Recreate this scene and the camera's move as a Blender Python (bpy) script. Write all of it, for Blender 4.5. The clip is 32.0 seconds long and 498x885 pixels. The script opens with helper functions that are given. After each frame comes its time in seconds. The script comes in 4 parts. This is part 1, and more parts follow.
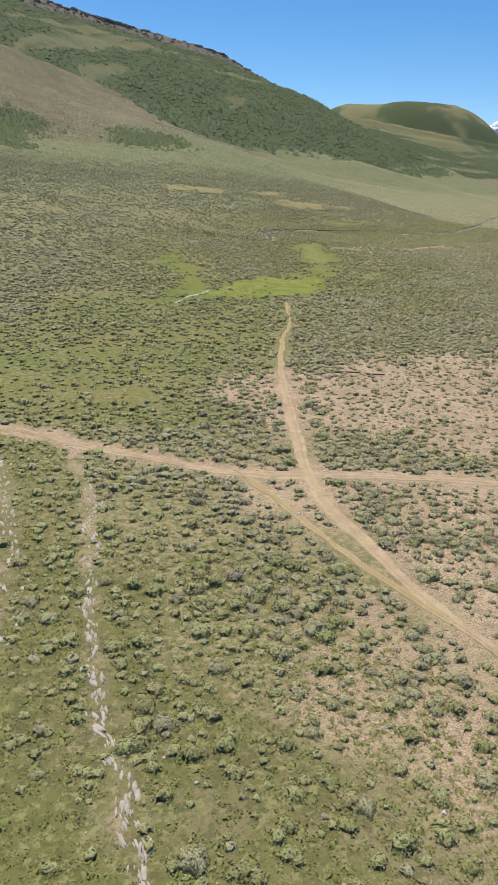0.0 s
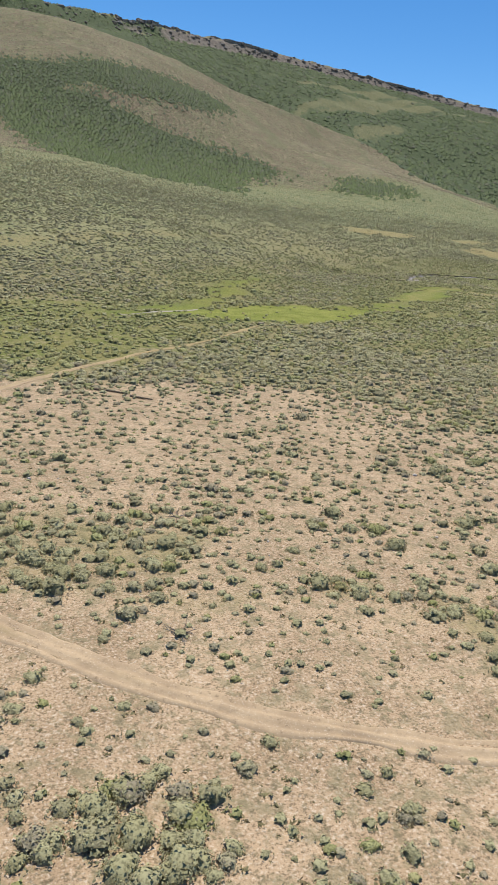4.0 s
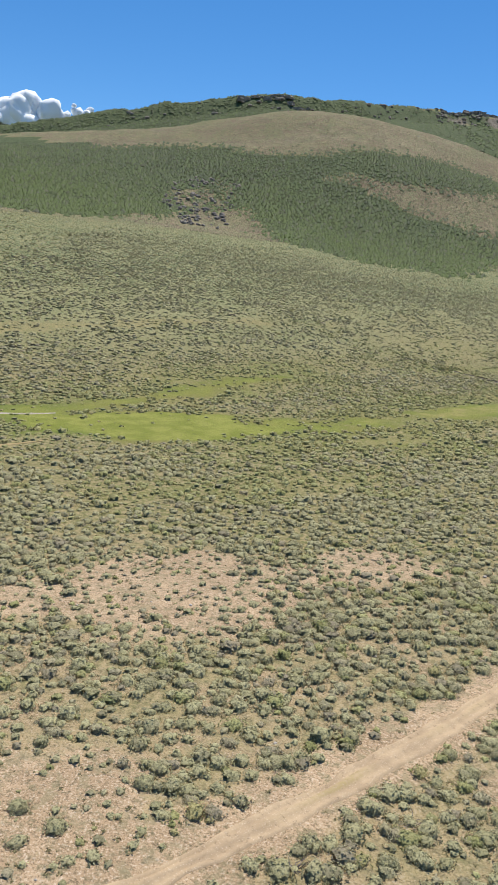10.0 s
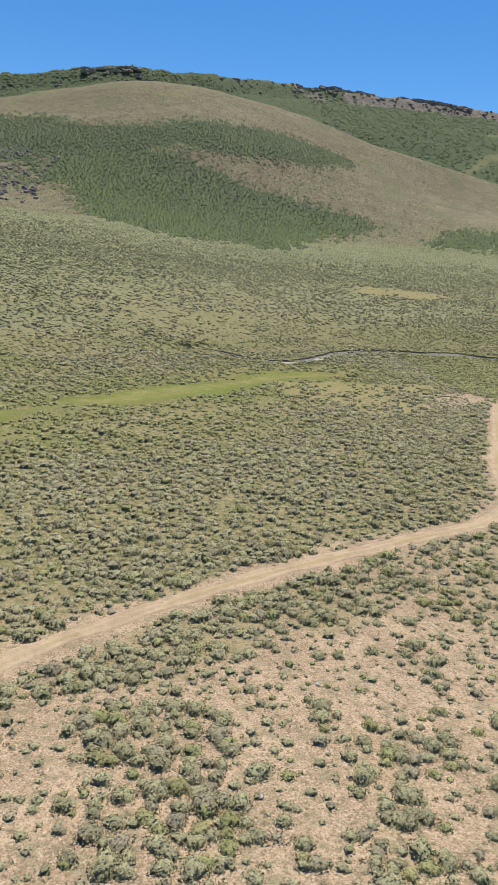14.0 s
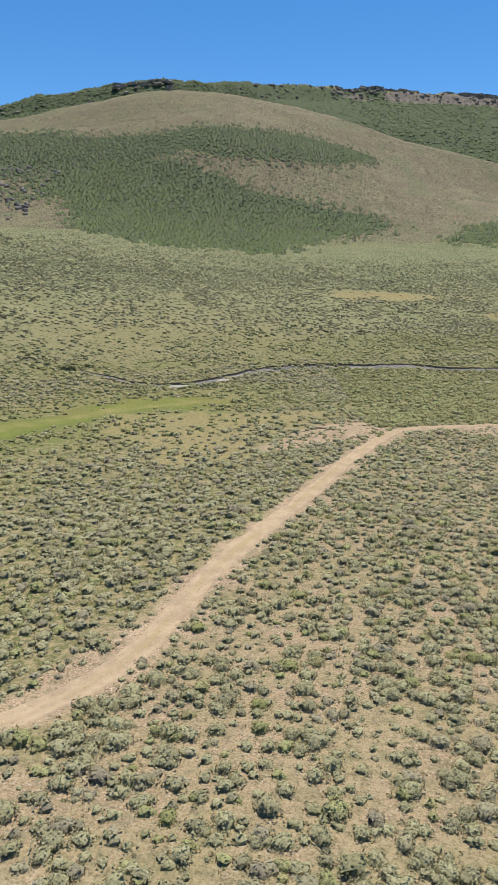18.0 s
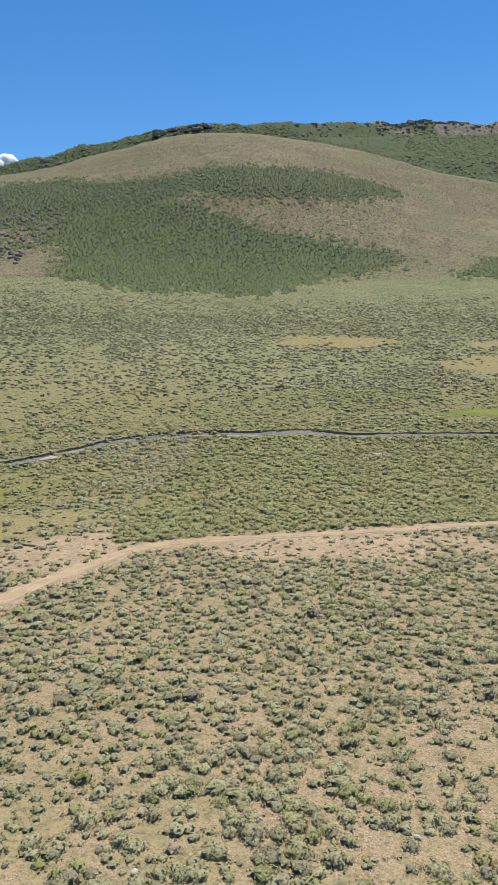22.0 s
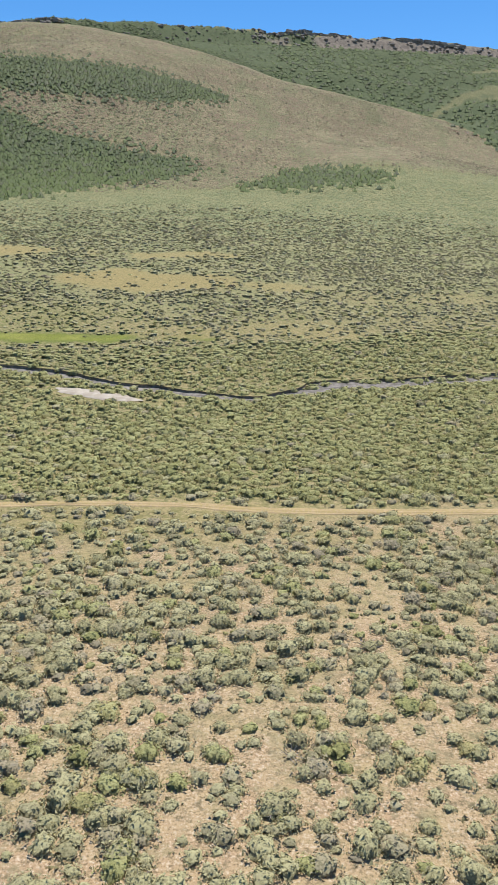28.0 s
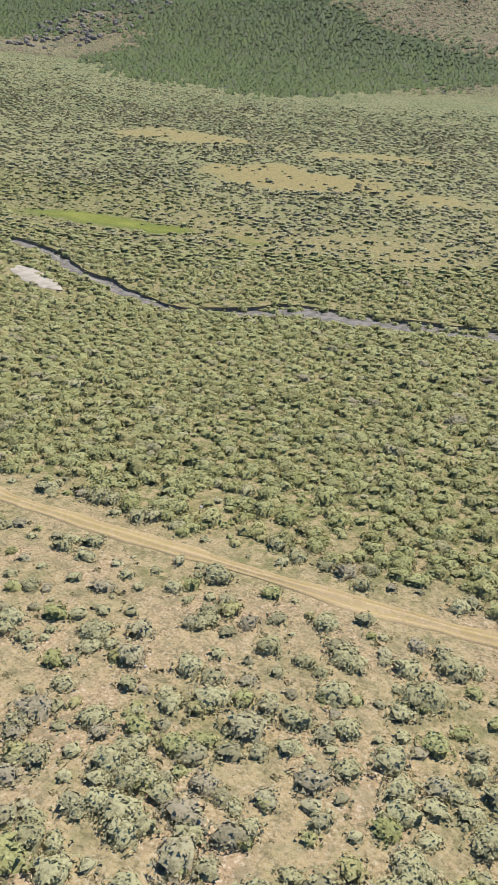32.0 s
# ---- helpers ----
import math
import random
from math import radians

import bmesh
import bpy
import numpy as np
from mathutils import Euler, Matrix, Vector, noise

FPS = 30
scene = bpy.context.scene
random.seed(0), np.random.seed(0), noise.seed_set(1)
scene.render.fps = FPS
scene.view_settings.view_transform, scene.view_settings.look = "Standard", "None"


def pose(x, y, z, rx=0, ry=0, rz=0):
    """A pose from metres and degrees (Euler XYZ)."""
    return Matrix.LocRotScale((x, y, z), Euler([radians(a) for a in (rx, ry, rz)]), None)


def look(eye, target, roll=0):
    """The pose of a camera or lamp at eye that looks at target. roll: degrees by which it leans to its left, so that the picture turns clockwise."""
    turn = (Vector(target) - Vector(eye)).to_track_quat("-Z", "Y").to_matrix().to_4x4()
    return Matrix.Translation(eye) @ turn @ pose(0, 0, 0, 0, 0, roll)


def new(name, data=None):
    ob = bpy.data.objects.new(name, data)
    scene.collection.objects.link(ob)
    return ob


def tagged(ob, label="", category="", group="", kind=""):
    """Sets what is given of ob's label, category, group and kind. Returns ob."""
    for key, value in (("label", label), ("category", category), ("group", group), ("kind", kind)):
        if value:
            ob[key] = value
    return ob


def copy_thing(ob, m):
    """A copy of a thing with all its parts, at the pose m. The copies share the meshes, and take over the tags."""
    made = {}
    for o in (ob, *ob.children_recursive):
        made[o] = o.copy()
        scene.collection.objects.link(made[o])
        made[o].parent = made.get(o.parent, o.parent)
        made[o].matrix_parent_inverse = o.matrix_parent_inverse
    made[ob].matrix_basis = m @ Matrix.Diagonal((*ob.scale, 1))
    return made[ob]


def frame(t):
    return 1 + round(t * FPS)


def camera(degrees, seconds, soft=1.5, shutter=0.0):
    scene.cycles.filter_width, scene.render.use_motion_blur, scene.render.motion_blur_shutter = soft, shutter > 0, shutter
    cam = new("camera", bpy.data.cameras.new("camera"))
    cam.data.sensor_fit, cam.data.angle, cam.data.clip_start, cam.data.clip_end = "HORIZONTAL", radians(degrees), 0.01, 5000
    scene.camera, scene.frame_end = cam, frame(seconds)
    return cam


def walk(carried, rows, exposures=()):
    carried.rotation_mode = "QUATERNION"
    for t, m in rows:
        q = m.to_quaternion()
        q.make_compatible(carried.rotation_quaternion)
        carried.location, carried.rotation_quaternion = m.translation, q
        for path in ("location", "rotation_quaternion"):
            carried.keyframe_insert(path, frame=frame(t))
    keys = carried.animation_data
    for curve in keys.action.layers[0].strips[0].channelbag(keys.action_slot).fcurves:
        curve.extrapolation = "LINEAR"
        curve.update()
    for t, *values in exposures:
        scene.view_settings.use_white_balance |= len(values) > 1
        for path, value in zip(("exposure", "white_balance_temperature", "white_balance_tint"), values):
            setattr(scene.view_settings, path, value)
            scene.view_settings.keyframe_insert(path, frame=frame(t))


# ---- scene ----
cam = camera(36.35, 32.0, soft=1.5)
PATH = [
    (0.0, -211.26, -68.06, 20.58, 71.93, -1.58, -40.45),
    (0.5, -203.99, -69.64, 19.01, 71.34, -0.90, -39.32),
    (1.0, -196.70, -71.13, 17.53, 70.43, -0.42, -37.57),
    (1.5, -189.36, -72.49, 16.11, 69.85, -0.41, -34.96),
    (2.0, -181.84, -73.64, 14.88, 69.87, -0.53, -31.82),
    (2.5, -174.09, -74.44, 14.02, 70.79, -0.68, -28.45),
    (3.0, -166.26, -74.82, 13.56, 72.35, -1.18, -25.35),
    (3.5, -158.39, -74.84, 13.47, 73.95, -2.48, -22.50),
    (4.0, -150.60, -74.60, 13.60, 75.25, -3.94, -19.68),
    (4.5, -142.88, -74.09, 13.93, 76.28, -5.47, -16.79),
    (5.0, -135.26, -73.28, 14.45, 77.06, -6.98, -13.70),
    (5.5, -127.76, -72.14, 15.15, 77.62, -8.38, -10.29),
    (6.0, -120.39, -70.66, 16.02, 77.95, -9.59, -6.43),
    (6.5, -113.34, -68.92, 16.87, 78.31, -10.24, -2.95),
    (7.0, -106.63, -66.93, 17.65, 78.84, -10.21, -0.17),
    (7.5, -100.33, -64.65, 18.46, 79.59, -9.50, 1.69),
    (8.0, -94.36, -62.17, 19.17, 80.28, -8.46, 2.87),
    (8.5, -88.62, -59.59, 19.72, 80.52, -7.31, 3.66),
    (9.0, -83.07, -56.93, 20.14, 80.27, -6.44, 4.30),
    (9.5, -77.66, -54.22, 20.45, 79.76, -5.66, 4.76),
    (10.0, -72.34, -51.51, 20.64, 79.42, -4.91, 5.08),
    (10.5, -67.07, -48.72, 20.80, 79.39, -4.40, 5.21),
    (11.0, -61.90, -45.86, 20.90, 79.51, -4.14, 4.96),
    (11.5, -56.89, -42.93, 20.93, 79.61, -4.09, 4.08),
    (12.0, -52.05, -39.86, 20.91, 79.59, -3.96, 2.49),
    (12.5, -47.20, -36.64, 20.89, 79.49, -3.75, 0.52),
    (13.0, -42.36, -33.29, 20.84, 79.37, -3.46, -1.33),
    (13.5, -37.59, -29.87, 20.76, 79.12, -3.33, -2.67),
    (14.0, -32.89, -26.38, 20.69, 78.69, -3.21, -3.34),
    (14.5, -28.19, -22.80, 20.65, 78.19, -2.97, -3.44),
    (15.0, -23.51, -19.13, 20.65, 77.75, -2.75, -3.22),
    (15.5, -18.83, -15.40, 20.70, 77.54, -2.70, -2.77),
    (16.0, -14.14, -11.63, 20.77, 77.50, -2.48, -2.21),
    (16.5, -9.43, -7.81, 20.89, 77.64, -2.13, -1.54),
    (17.0, -4.72, -3.93, 21.07, 77.97, -1.67, -0.73),
    (17.5, 0.02, 0.01, 21.32, 78.49, -1.14, 0.21),
    (18.0, 4.76, 4.02, 21.67, 79.23, -0.56, 1.31),
    (18.5, 9.50, 8.06, 22.05, 79.97, -0.25, 2.50),
    (19.0, 14.19, 12.11, 22.39, 80.72, 0.13, 3.79),
    (19.5, 18.90, 16.19, 22.77, 81.40, 0.48, 4.96),
    (20.0, 23.69, 20.27, 23.25, 81.97, 0.87, 5.96),
    (20.5, 28.67, 24.31, 23.82, 82.27, 1.23, 6.74),
    (21.0, 33.86, 28.24, 24.39, 82.29, 1.32, 7.14),
    (21.5, 39.26, 32.09, 24.87, 82.16, 1.23, 7.06),
    (22.0, 44.82, 35.90, 25.20, 82.00, 0.99, 6.46),
    (22.5, 50.48, 39.69, 25.38, 81.90, 0.73, 5.30),
    (23.0, 56.21, 43.42, 25.32, 81.86, 0.52, 3.60),
    (23.5, 61.99, 47.07, 25.01, 81.72, 0.60, 1.54),
    (24.0, 67.86, 50.70, 24.57, 81.48, 0.64, -0.58),
    (24.5, 73.78, 54.39, 24.09, 81.20, 0.78, -2.39),
    (25.0, 79.67, 58.06, 23.57, 80.84, 0.54, -3.64),
    (25.5, 85.50, 61.71, 23.03, 80.39, 0.56, -4.30),
    (26.0, 91.26, 65.29, 22.47, 79.73, 0.22, -4.63),
    (26.5, 96.91, 68.78, 21.90, 78.89, 0.06, -4.63),
    (27.0, 102.44, 72.16, 21.33, 78.15, 0.03, -3.84),
    (27.5, 107.86, 75.43, 20.78, 77.41, -0.02, -2.34),
    (28.0, 113.19, 78.61, 20.24, 76.57, -0.22, -0.19),
    (28.5, 118.45, 81.69, 19.74, 75.51, -0.70, 2.55),
    (29.0, 123.65, 84.68, 19.26, 74.11, -1.60, 5.85),
    (29.5, 128.76, 87.74, 18.91, 72.43, -2.25, 9.12),
    (30.0, 133.72, 90.98, 18.64, 70.92, -2.74, 12.17),
    (30.5, 138.61, 94.38, 18.42, 70.04, -3.08, 15.22),
    (31.0, 143.47, 97.97, 18.27, 69.75, -3.24, 18.58),
    (31.5, 148.34, 101.72, 18.15, 69.76, -4.16, 22.60),
    (32.0, 153.23, 105.53, 18.04, 69.84, -5.22, 27.25),
]
walk(cam, [(r[0], pose(*r[1:])) for r in PATH], ((0.0, 0.0), (9.0, 0.12), (19.0, 0.12), (26.0, 0.22), (30.0, 0.36), (32.0, 0.28)))

# ---- daylight ----
SUN_AZ, SUN_EL = 15.0, 68.0          # degrees: to the right of +y, above the horizon
world = bpy.data.worlds.new("sky")
scene.world = world
world.use_nodes = True
wn, wl = world.node_tree.nodes, world.node_tree.links
sky = wn.new("ShaderNodeTexSky")
sky.sky_type = "NISHITA"
sky.sun_disc = False
sky.sun_elevation, sky.sun_rotation = radians(SUN_EL), radians(SUN_AZ)
sky.altitude, sky.air_density, sky.dust_density, sky.ozone_density = 2500, 1.0, 0.2, 1.6
deep = wn.new("ShaderNodeHueSaturation")
deep.inputs["Saturation"].default_value = 1.32
deep.inputs["Value"].default_value = 0.90
wl.new(sky.outputs[0], deep.inputs["Color"])
wl.new(deep.outputs[0], wn["Background"].inputs[0])
wn["Background"].inputs[1].default_value = 0.15
sun = new("sun", bpy.data.lights.new("sun", "SUN"))
sun.data.energy, sun.data.angle, sun.data.color = 5.0, radians(0.53), (1.0, 0.965, 0.90)
sun_way = Vector((math.sin(radians(SUN_AZ)) * math.cos(radians(SUN_EL)), math.cos(radians(SUN_AZ)) * math.cos(radians(SUN_EL)), math.sin(radians(SUN_EL))))
sun.matrix_world = look(sun_way * 500, (0, 0, 0))


# ---- materials ----
class Nodes:
    """A small helper to write node materials."""

    def __init__(self, name, rough=0.9, spec=0.2):
        self.mat = bpy.data.materials.new(name)
        self.mat.use_nodes = True
        self.n, self.l = self.mat.node_tree.nodes, self.mat.node_tree.links
        self.bsdf = self.n["Principled BSDF"]
        self.bsdf.inputs["Roughness"].default_value = rough
        self.bsdf.inputs["Specular IOR Level"].default_value = spec
        self.pos = self.n.new("ShaderNodeNewGeometry")

    def put(self, socket, v):
        if hasattr(v, "node"):
            self.l.new(v, socket)
        elif isinstance(v, tuple) and len(v) == 3 and socket.type == "RGBA":
            socket.default_value = (*v, 1)
        else:
            socket.default_value = v

    def noise(self, size, detail=4, rough=0.6, stretch=None, where=None):
        t = self.n.new("ShaderNodeTexNoise")
        t.inputs["Scale"].default_value = 1.0 / size
        t.inputs["Detail"].default_value, t.inputs["Roughness"].default_value = detail, rough
        src = where or self.pos.outputs["Position"]
        if stretch:
            m = self.n.new("ShaderNodeMapping")
            m.inputs["Scale"].default_value = stretch
            self.l.new(src, m.inputs["Vector"])
            src = m.outputs[0]
        self.l.new(src, t.inputs["Vector"])
        return t.outputs["Fac"]

    def cells(self, size, feature="F1", out="Distance", jitter=1.0):
        t = self.n.new("ShaderNodeTexVoronoi")
        t.feature = feature
        t.inputs["Scale"].default_value = 1.0 / size
        t.inputs["Randomness"].default_value = jitter
        m = self.n.new("ShaderNodeMapping")
        m.inputs["Scale"].default_value = (1, 1, 0.0)
        self.l.new(self.pos.outputs["Position"], m.inputs["Vector"])
        self.l.new(m.outputs[0], t.inputs["Vector"])
        return t.outputs[out]

    def math(self, op, a, b=0.0):
        m = self.n.new("ShaderNodeMath")
        m.operation = op
        self.put(m.inputs[0], a), self.put(m.inputs[1], b)
        return m.outputs[0]

    def step(self, v, a, b, lo=0.0, hi=1.0):
        m = self.n.new("ShaderNodeMapRange")
        m.interpolation_type = "SMOOTHSTEP"
        for k, w in zip(("Value", "From Min", "From Max", "To Min", "To Max"), (v, a, b, lo, hi)):
            self.put(m.inputs[k], w)
        return m.outputs[0]

    def mix(self, f, a, b):
        m = self.n.new("ShaderNodeMix")
        m.data_type = "RGBA"
        self.put(m.inputs[0], f), self.put(m.inputs[6], a), self.put(m.inputs[7], b)
        return m.outputs[2]

    def attr(self, name):
        a = self.n.new("ShaderNodeAttribute")
        a.attribute_name = name
        s = self.n.new("ShaderNodeSeparateColor")
        self.l.new(a.outputs["Color"], s.inputs[0])
        return s.outputs

    def bump(self, h, strength, distance=0.1):
        b = self.n.new("ShaderNodeBump")
        b.inputs["Strength"].default_value, b.inputs["Distance"].default_value = strength, distance
        self.l.new(h, b.inputs["Height"])
        self.l.new(b.outputs[0], self.bsdf.inputs["Normal"])

    def color(self, c):
        self.put(self.bsdf.inputs["Base Color"], c)
        return self.mat


def ground_material():
    m = Nodes("steppe ground", 0.95, 0.1)
    a, b, c = m.attr("zone_a"), m.attr("zone_b"), m.attr("zone_c")
    big, mid, fine, grit = m.noise(22, 4), m.noise(3.2, 4), m.noise(0.5, 4, 0.7), m.noise(0.11, 3, 0.7)
    soil = m.mix(m.step(mid, 0.35, 0.65), (0.47, 0.33, 0.20), (0.365, 0.252, 0.15))
    soil = m.mix(m.step(grit, 0.53, 0.64, 0, 0.9), soil, (0.56, 0.45, 0.33))
    soil = m.mix(m.step(grit, 0.46, 0.36, 0, 0.85), soil, (0.155, 0.11, 0.068))
    soil = m.mix(m.step(fine, 0.53, 0.66, 0, 0.75), soil, (0.21, 0.17, 0.095))
    soil = m.mix(m.step(m.noise(0.9, 4, 0.7), 0.5, 0.62, 0, 0.55), soil, (0.24, 0.205, 0.115))
    straw = m.mix(m.step(fine, 0.4, 0.62), (0.29, 0.24, 0.115), (0.20, 0.178, 0.078))
    grass = m.mix(m.step(mid, 0.35, 0.65), (0.12, 0.13, 0.042), (0.165, 0.162, 0.06))
    grass = m.mix(m.step(grit, 0.48, 0.36, 0, 0.7), grass, (0.065, 0.072, 0.025))
    base = m.mix(m.step(fine, 0.40, 0.62), m.mix(0.35, straw, soil), grass)
    base = m.mix(m.step(big, 0.4, 0.65, 0, 0.5), base, straw)
    # bare dirt, lush meadow, golden dry grass
    edge = m.math("ADD", m.math("MULTIPLY", fine, 0.5), m.math("MULTIPLY", mid, 0.5))
    bare = m.step(m.math("ADD", a[0], m.math("MULTIPLY", m.math("SUBTRACT", edge, 0.5), 1.6)), 0.22, 0.72)
    base = m.mix(bare, base, soil)
    lush_c = m.mix(m.step(mid, 0.35, 0.65), (0.17, 0.19, 0.03), (0.25, 0.255, 0.055))
    lush_c = m.mix(m.step(a[1], 0.92, 0.72), lush_c, m.mix(m.step(big, 0.42, 0.6), (0.125, 0.158, 0.026), (0.18, 0.17, 0.042)))
    lush_c = m.mix(m.step(grit, 0.48, 0.34, 0, 0.5), lush_c, (0.10, 0.12, 0.025))
    lush = m.step(m.math("ADD", a[1], m.math("MULTIPLY", m.math("SUBTRACT", edge, 0.5), 1.1)), 0.30, 0.85, 0, 0.92)
    base = m.mix(lush, base, lush_c)
    gold_c = m.mix(m.step(fine, 0.4, 0.65), (0.33, 0.255, 0.11), (0.24, 0.20, 0.085))
    gold = m.step(m.math("ADD", a[2], m.math("MULTIPLY", m.math("SUBTRACT", edge, 0.5), 1.3)), 0.35, 0.8, 0, 0.85)
    base = m.mix(gold, base, gold_c)
    turf = m.mix(m.step(fine, 0.42, 0.6), (0.115, 0.12, 0.03), (0.185, 0.165, 0.058))
    turf = m.mix(m.step(m.noise(5, 3), 0.5, 0.62, 0, 0.7), turf, (0.21, 0.17, 0.085))
    turf = m.mix(m.step(m.noise(0.9, 5, 0.75), 0.53, 0.42, 0, 0.85), turf, (0.065, 0.072, 0.02))
    turf = m.mix(m.step(m.noise(0.5, 5, 0.75), 0.52, 0.61, 0, 0.75), turf, (0.31, 0.27, 0.125))
    base = m.mix(m.step(m.math("ADD", c[2], m.math("MULTIPLY", m.math("SUBTRACT", edge, 0.5), 1.2)), 0.3, 0.7, 0, 0.75), base, turf)
    # tan hill grass, woodland litter, rock
    rill = m.noise(30, 4, 0.6, (1.0, 0.35, 0.6))
    tan_c = m.mix(m.step(mid, 0.4, 0.62), (0.315, 0.25, 0.15), (0.25, 0.195, 0.12))
    tan_c = m.mix(m.step(big, 0.42, 0.62, 0, 0.7), tan_c, (0.225, 0.15, 0.105))
    tan_c = m.mix(m.step(rill, 0.52, 0.62, 0, 0.55), tan_c, (0.185, 0.185, 0.09))
    tan_c = m.mix(m.step(m.noise(4.5, 4, 0.7), 0.5, 0.62, 0, 0.6), tan_c, (0.15, 0.125, 0.075))
    tan = m.step(m.math("ADD", b[0], m.math("MULTIPLY", m.math("SUBTRACT", big, 0.5), 0.8)), 0.3, 0.7)
    base = m.mix(tan, base, tan_c)
    wood_c = m.mix(m.step(mid, 0.38, 0.62), (0.068, 0.09, 0.04), (0.096, 0.113, 0.054))
    wood = m.step(m.math("ADD", b[1], m.math("MULTIPLY", m.math("SUBTRACT", edge, 0.5), 0.8)), 0.35, 0.65)
    base = m.mix(wood, base, wood_c)
    rock_c = m.mix(m.step(m.noise(7, 5, 0.7), 0.4, 0.62), (0.14, 0.115, 0.095), (0.25, 0.205, 0.16))
    rock = m.step(m.math("ADD", b[2], m.math("MULTIPLY", m.math("SUBTRACT", mid, 0.5), 0.8)), 0.35, 0.65)
    base = m.mix(rock, base, rock_c)
    base = m.mix(m.math("MULTIPLY", c[1], m.step(fine, 0.3, 0.6, 0.35, 0.8)), base, m.mix(m.step(big, 0.4, 0.6), (0.215, 0.228, 0.104), (0.27, 0.262, 0.128)))
    base = m.mix(m.step(m.noise(0.28, 5, 0.8), 0.48, 0.37, 0, 0.6), base, (0.085, 0.075, 0.042))
    # scrub too distant to stand as single plants
    d1, d2 = m.cells(1.9), m.cells(1.15)
    shrub = m.math("MAXIMUM", m.step(d1, 0.55, 0.25), m.step(d2, 0.45, 0.2))
    shrub = m.math("MULTIPLY", shrub, c[0])
    sage_c = m.mix(m.step(m.noise(9, 3), 0.4, 0.6), (0.155, 0.18, 0.085), (0.215, 0.23, 0.115))
    base = m.mix(shrub, base, sage_c)
    relief = m.math("ADD", m.math("MULTIPLY", shrub, 1.0), m.math("ADD", m.math("MULTIPLY", fine, 0.12), m.math("MULTIPLY", grit, 0.05)))
    m.bump(relief, 1.0, 0.6)
    return m.color(base)


def leaf_material(name, one, two, dry, grain=0.07, wood=(0.14, 0.12, 0.095)):
    m = Nodes(name, 0.85, 0.15)
    t = m.attr("tone")
    isl = m.pos.outputs["Random Per Island"]
    c = m.mix(t[0], one, two)
    c = m.mix(m.step(t[1], 0.8, 0.98), c, dry)
    c = m.mix(m.step(isl, 0.4, 1.0, 0.0, 0.65), c, tuple(min(1, 1.1 * v) for v in two))
    c = m.mix(m.step(isl, 0.3, 0.0, 0.0, 0.6), c, tuple(0.6 * v for v in dry))
    c = m.mix(m.step(t[2], 0.6, 0.2, 0.0, 0.85), c, wood)
    if grain:
        # dark blotches paint the shaded gaps between leaves into the colour
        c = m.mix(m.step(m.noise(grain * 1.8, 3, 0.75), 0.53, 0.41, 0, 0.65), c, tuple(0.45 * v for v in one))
        c = m.mix(m.step(m.noise(grain * 4, 2), 0.55, 0.70, 0, 0.35), c, tuple(0.7 * v for v in dry))
    if grain:
        m.bump(m.math("ADD", m.noise(grain, 3, 0.7), m.math("MULTIPLY", m.noise(grain * 3.2, 2), 0.8)), 0.4, grain * 0.6)
    tr = m.n.new("ShaderNodeBsdfTranslucent")
    m.put(tr.inputs["Color"], c)
    mixer = m.n.new("ShaderNodeMixShader")
    mixer.inputs[0].default_value = 0.25
    m.l.new(m.bsdf.outputs[0], mixer.inputs[1]), m.l.new(tr.outputs[0], mixer.inputs[2])
    m.l.new(mixer.outputs[0], m.n["Material Output"].inputs["Surface"])
    return m.color(c)


def simple_material(name, one, two, size, rough=0.9, bump=0.3, dist=0.05, spec=0.2, detail=4):
    m = Nodes(name, rough, spec)
    f = m.noise(size, detail, 0.65)
    g = m.noise(size * 0.14, 3, 0.65)
    c = m.mix(m.step(f, 0.38, 0.64), one, two)
    c = m.mix(m.step(g, 0.5, 0.75, 0, 0.5), c, tuple(0.6 * v for v in one))
    m.bump(m.math("ADD", f, m.math("MULTIPLY", g, 0.5)), bump, dist)
    return m.color(c)


def road_material():
    m = Nodes("dirt track", 0.95, 0.1)
    t = m.attr("tone")
    f, g, h = m.noise(1.4, 4, 0.6), m.noise(0.2, 3, 0.65), m.noise(0.06, 2)
    c = m.mix(m.step(f, 0.38, 0.64), (0.46, 0.335, 0.205), (0.375, 0.27, 0.165))
    c = m.mix(m.step(g, 0.55, 0.75, 0, 0.55), c, (0.33, 0.235, 0.145))
    c = m.mix(m.step(h, 0.58, 0.7, 0, 0.7), c, (0.62, 0.50, 0.38))
    c = m.mix(m.step(m.noise(0.3, 5, 0.8), 0.45, 0.34, 0, 0.6), c, (0.17, 0.12, 0.075))
    c = m.mix(m.math("MULTIPLY", t[0], m.step(g, 0.35, 0.6, 0.35, 1.0)), c, (0.36, 0.275, 0.12))
    m.bump(m.math("ADD", f, m.math("MULTIPLY", g, 0.6)), 0.5, 0.06)
    return m.color(c)


def water_material():
    m = Nodes("stream water", 0.6, 0.2)
    m.bump(m.noise(0.5, 3), 0.25, 0.03)
    return m.color(m.mix(m.step(m.noise(2.0, 3), 0.4, 0.6), (0.20, 0.175, 0.135), (0.31, 0.275, 0.22)))


def cloud_material():
    m = Nodes("cloud", 1.0, 0.0)
    m.bsdf.inputs["Subsurface Weight"].default_value = 0.0
    return m.color((0.93, 0.93, 0.94))


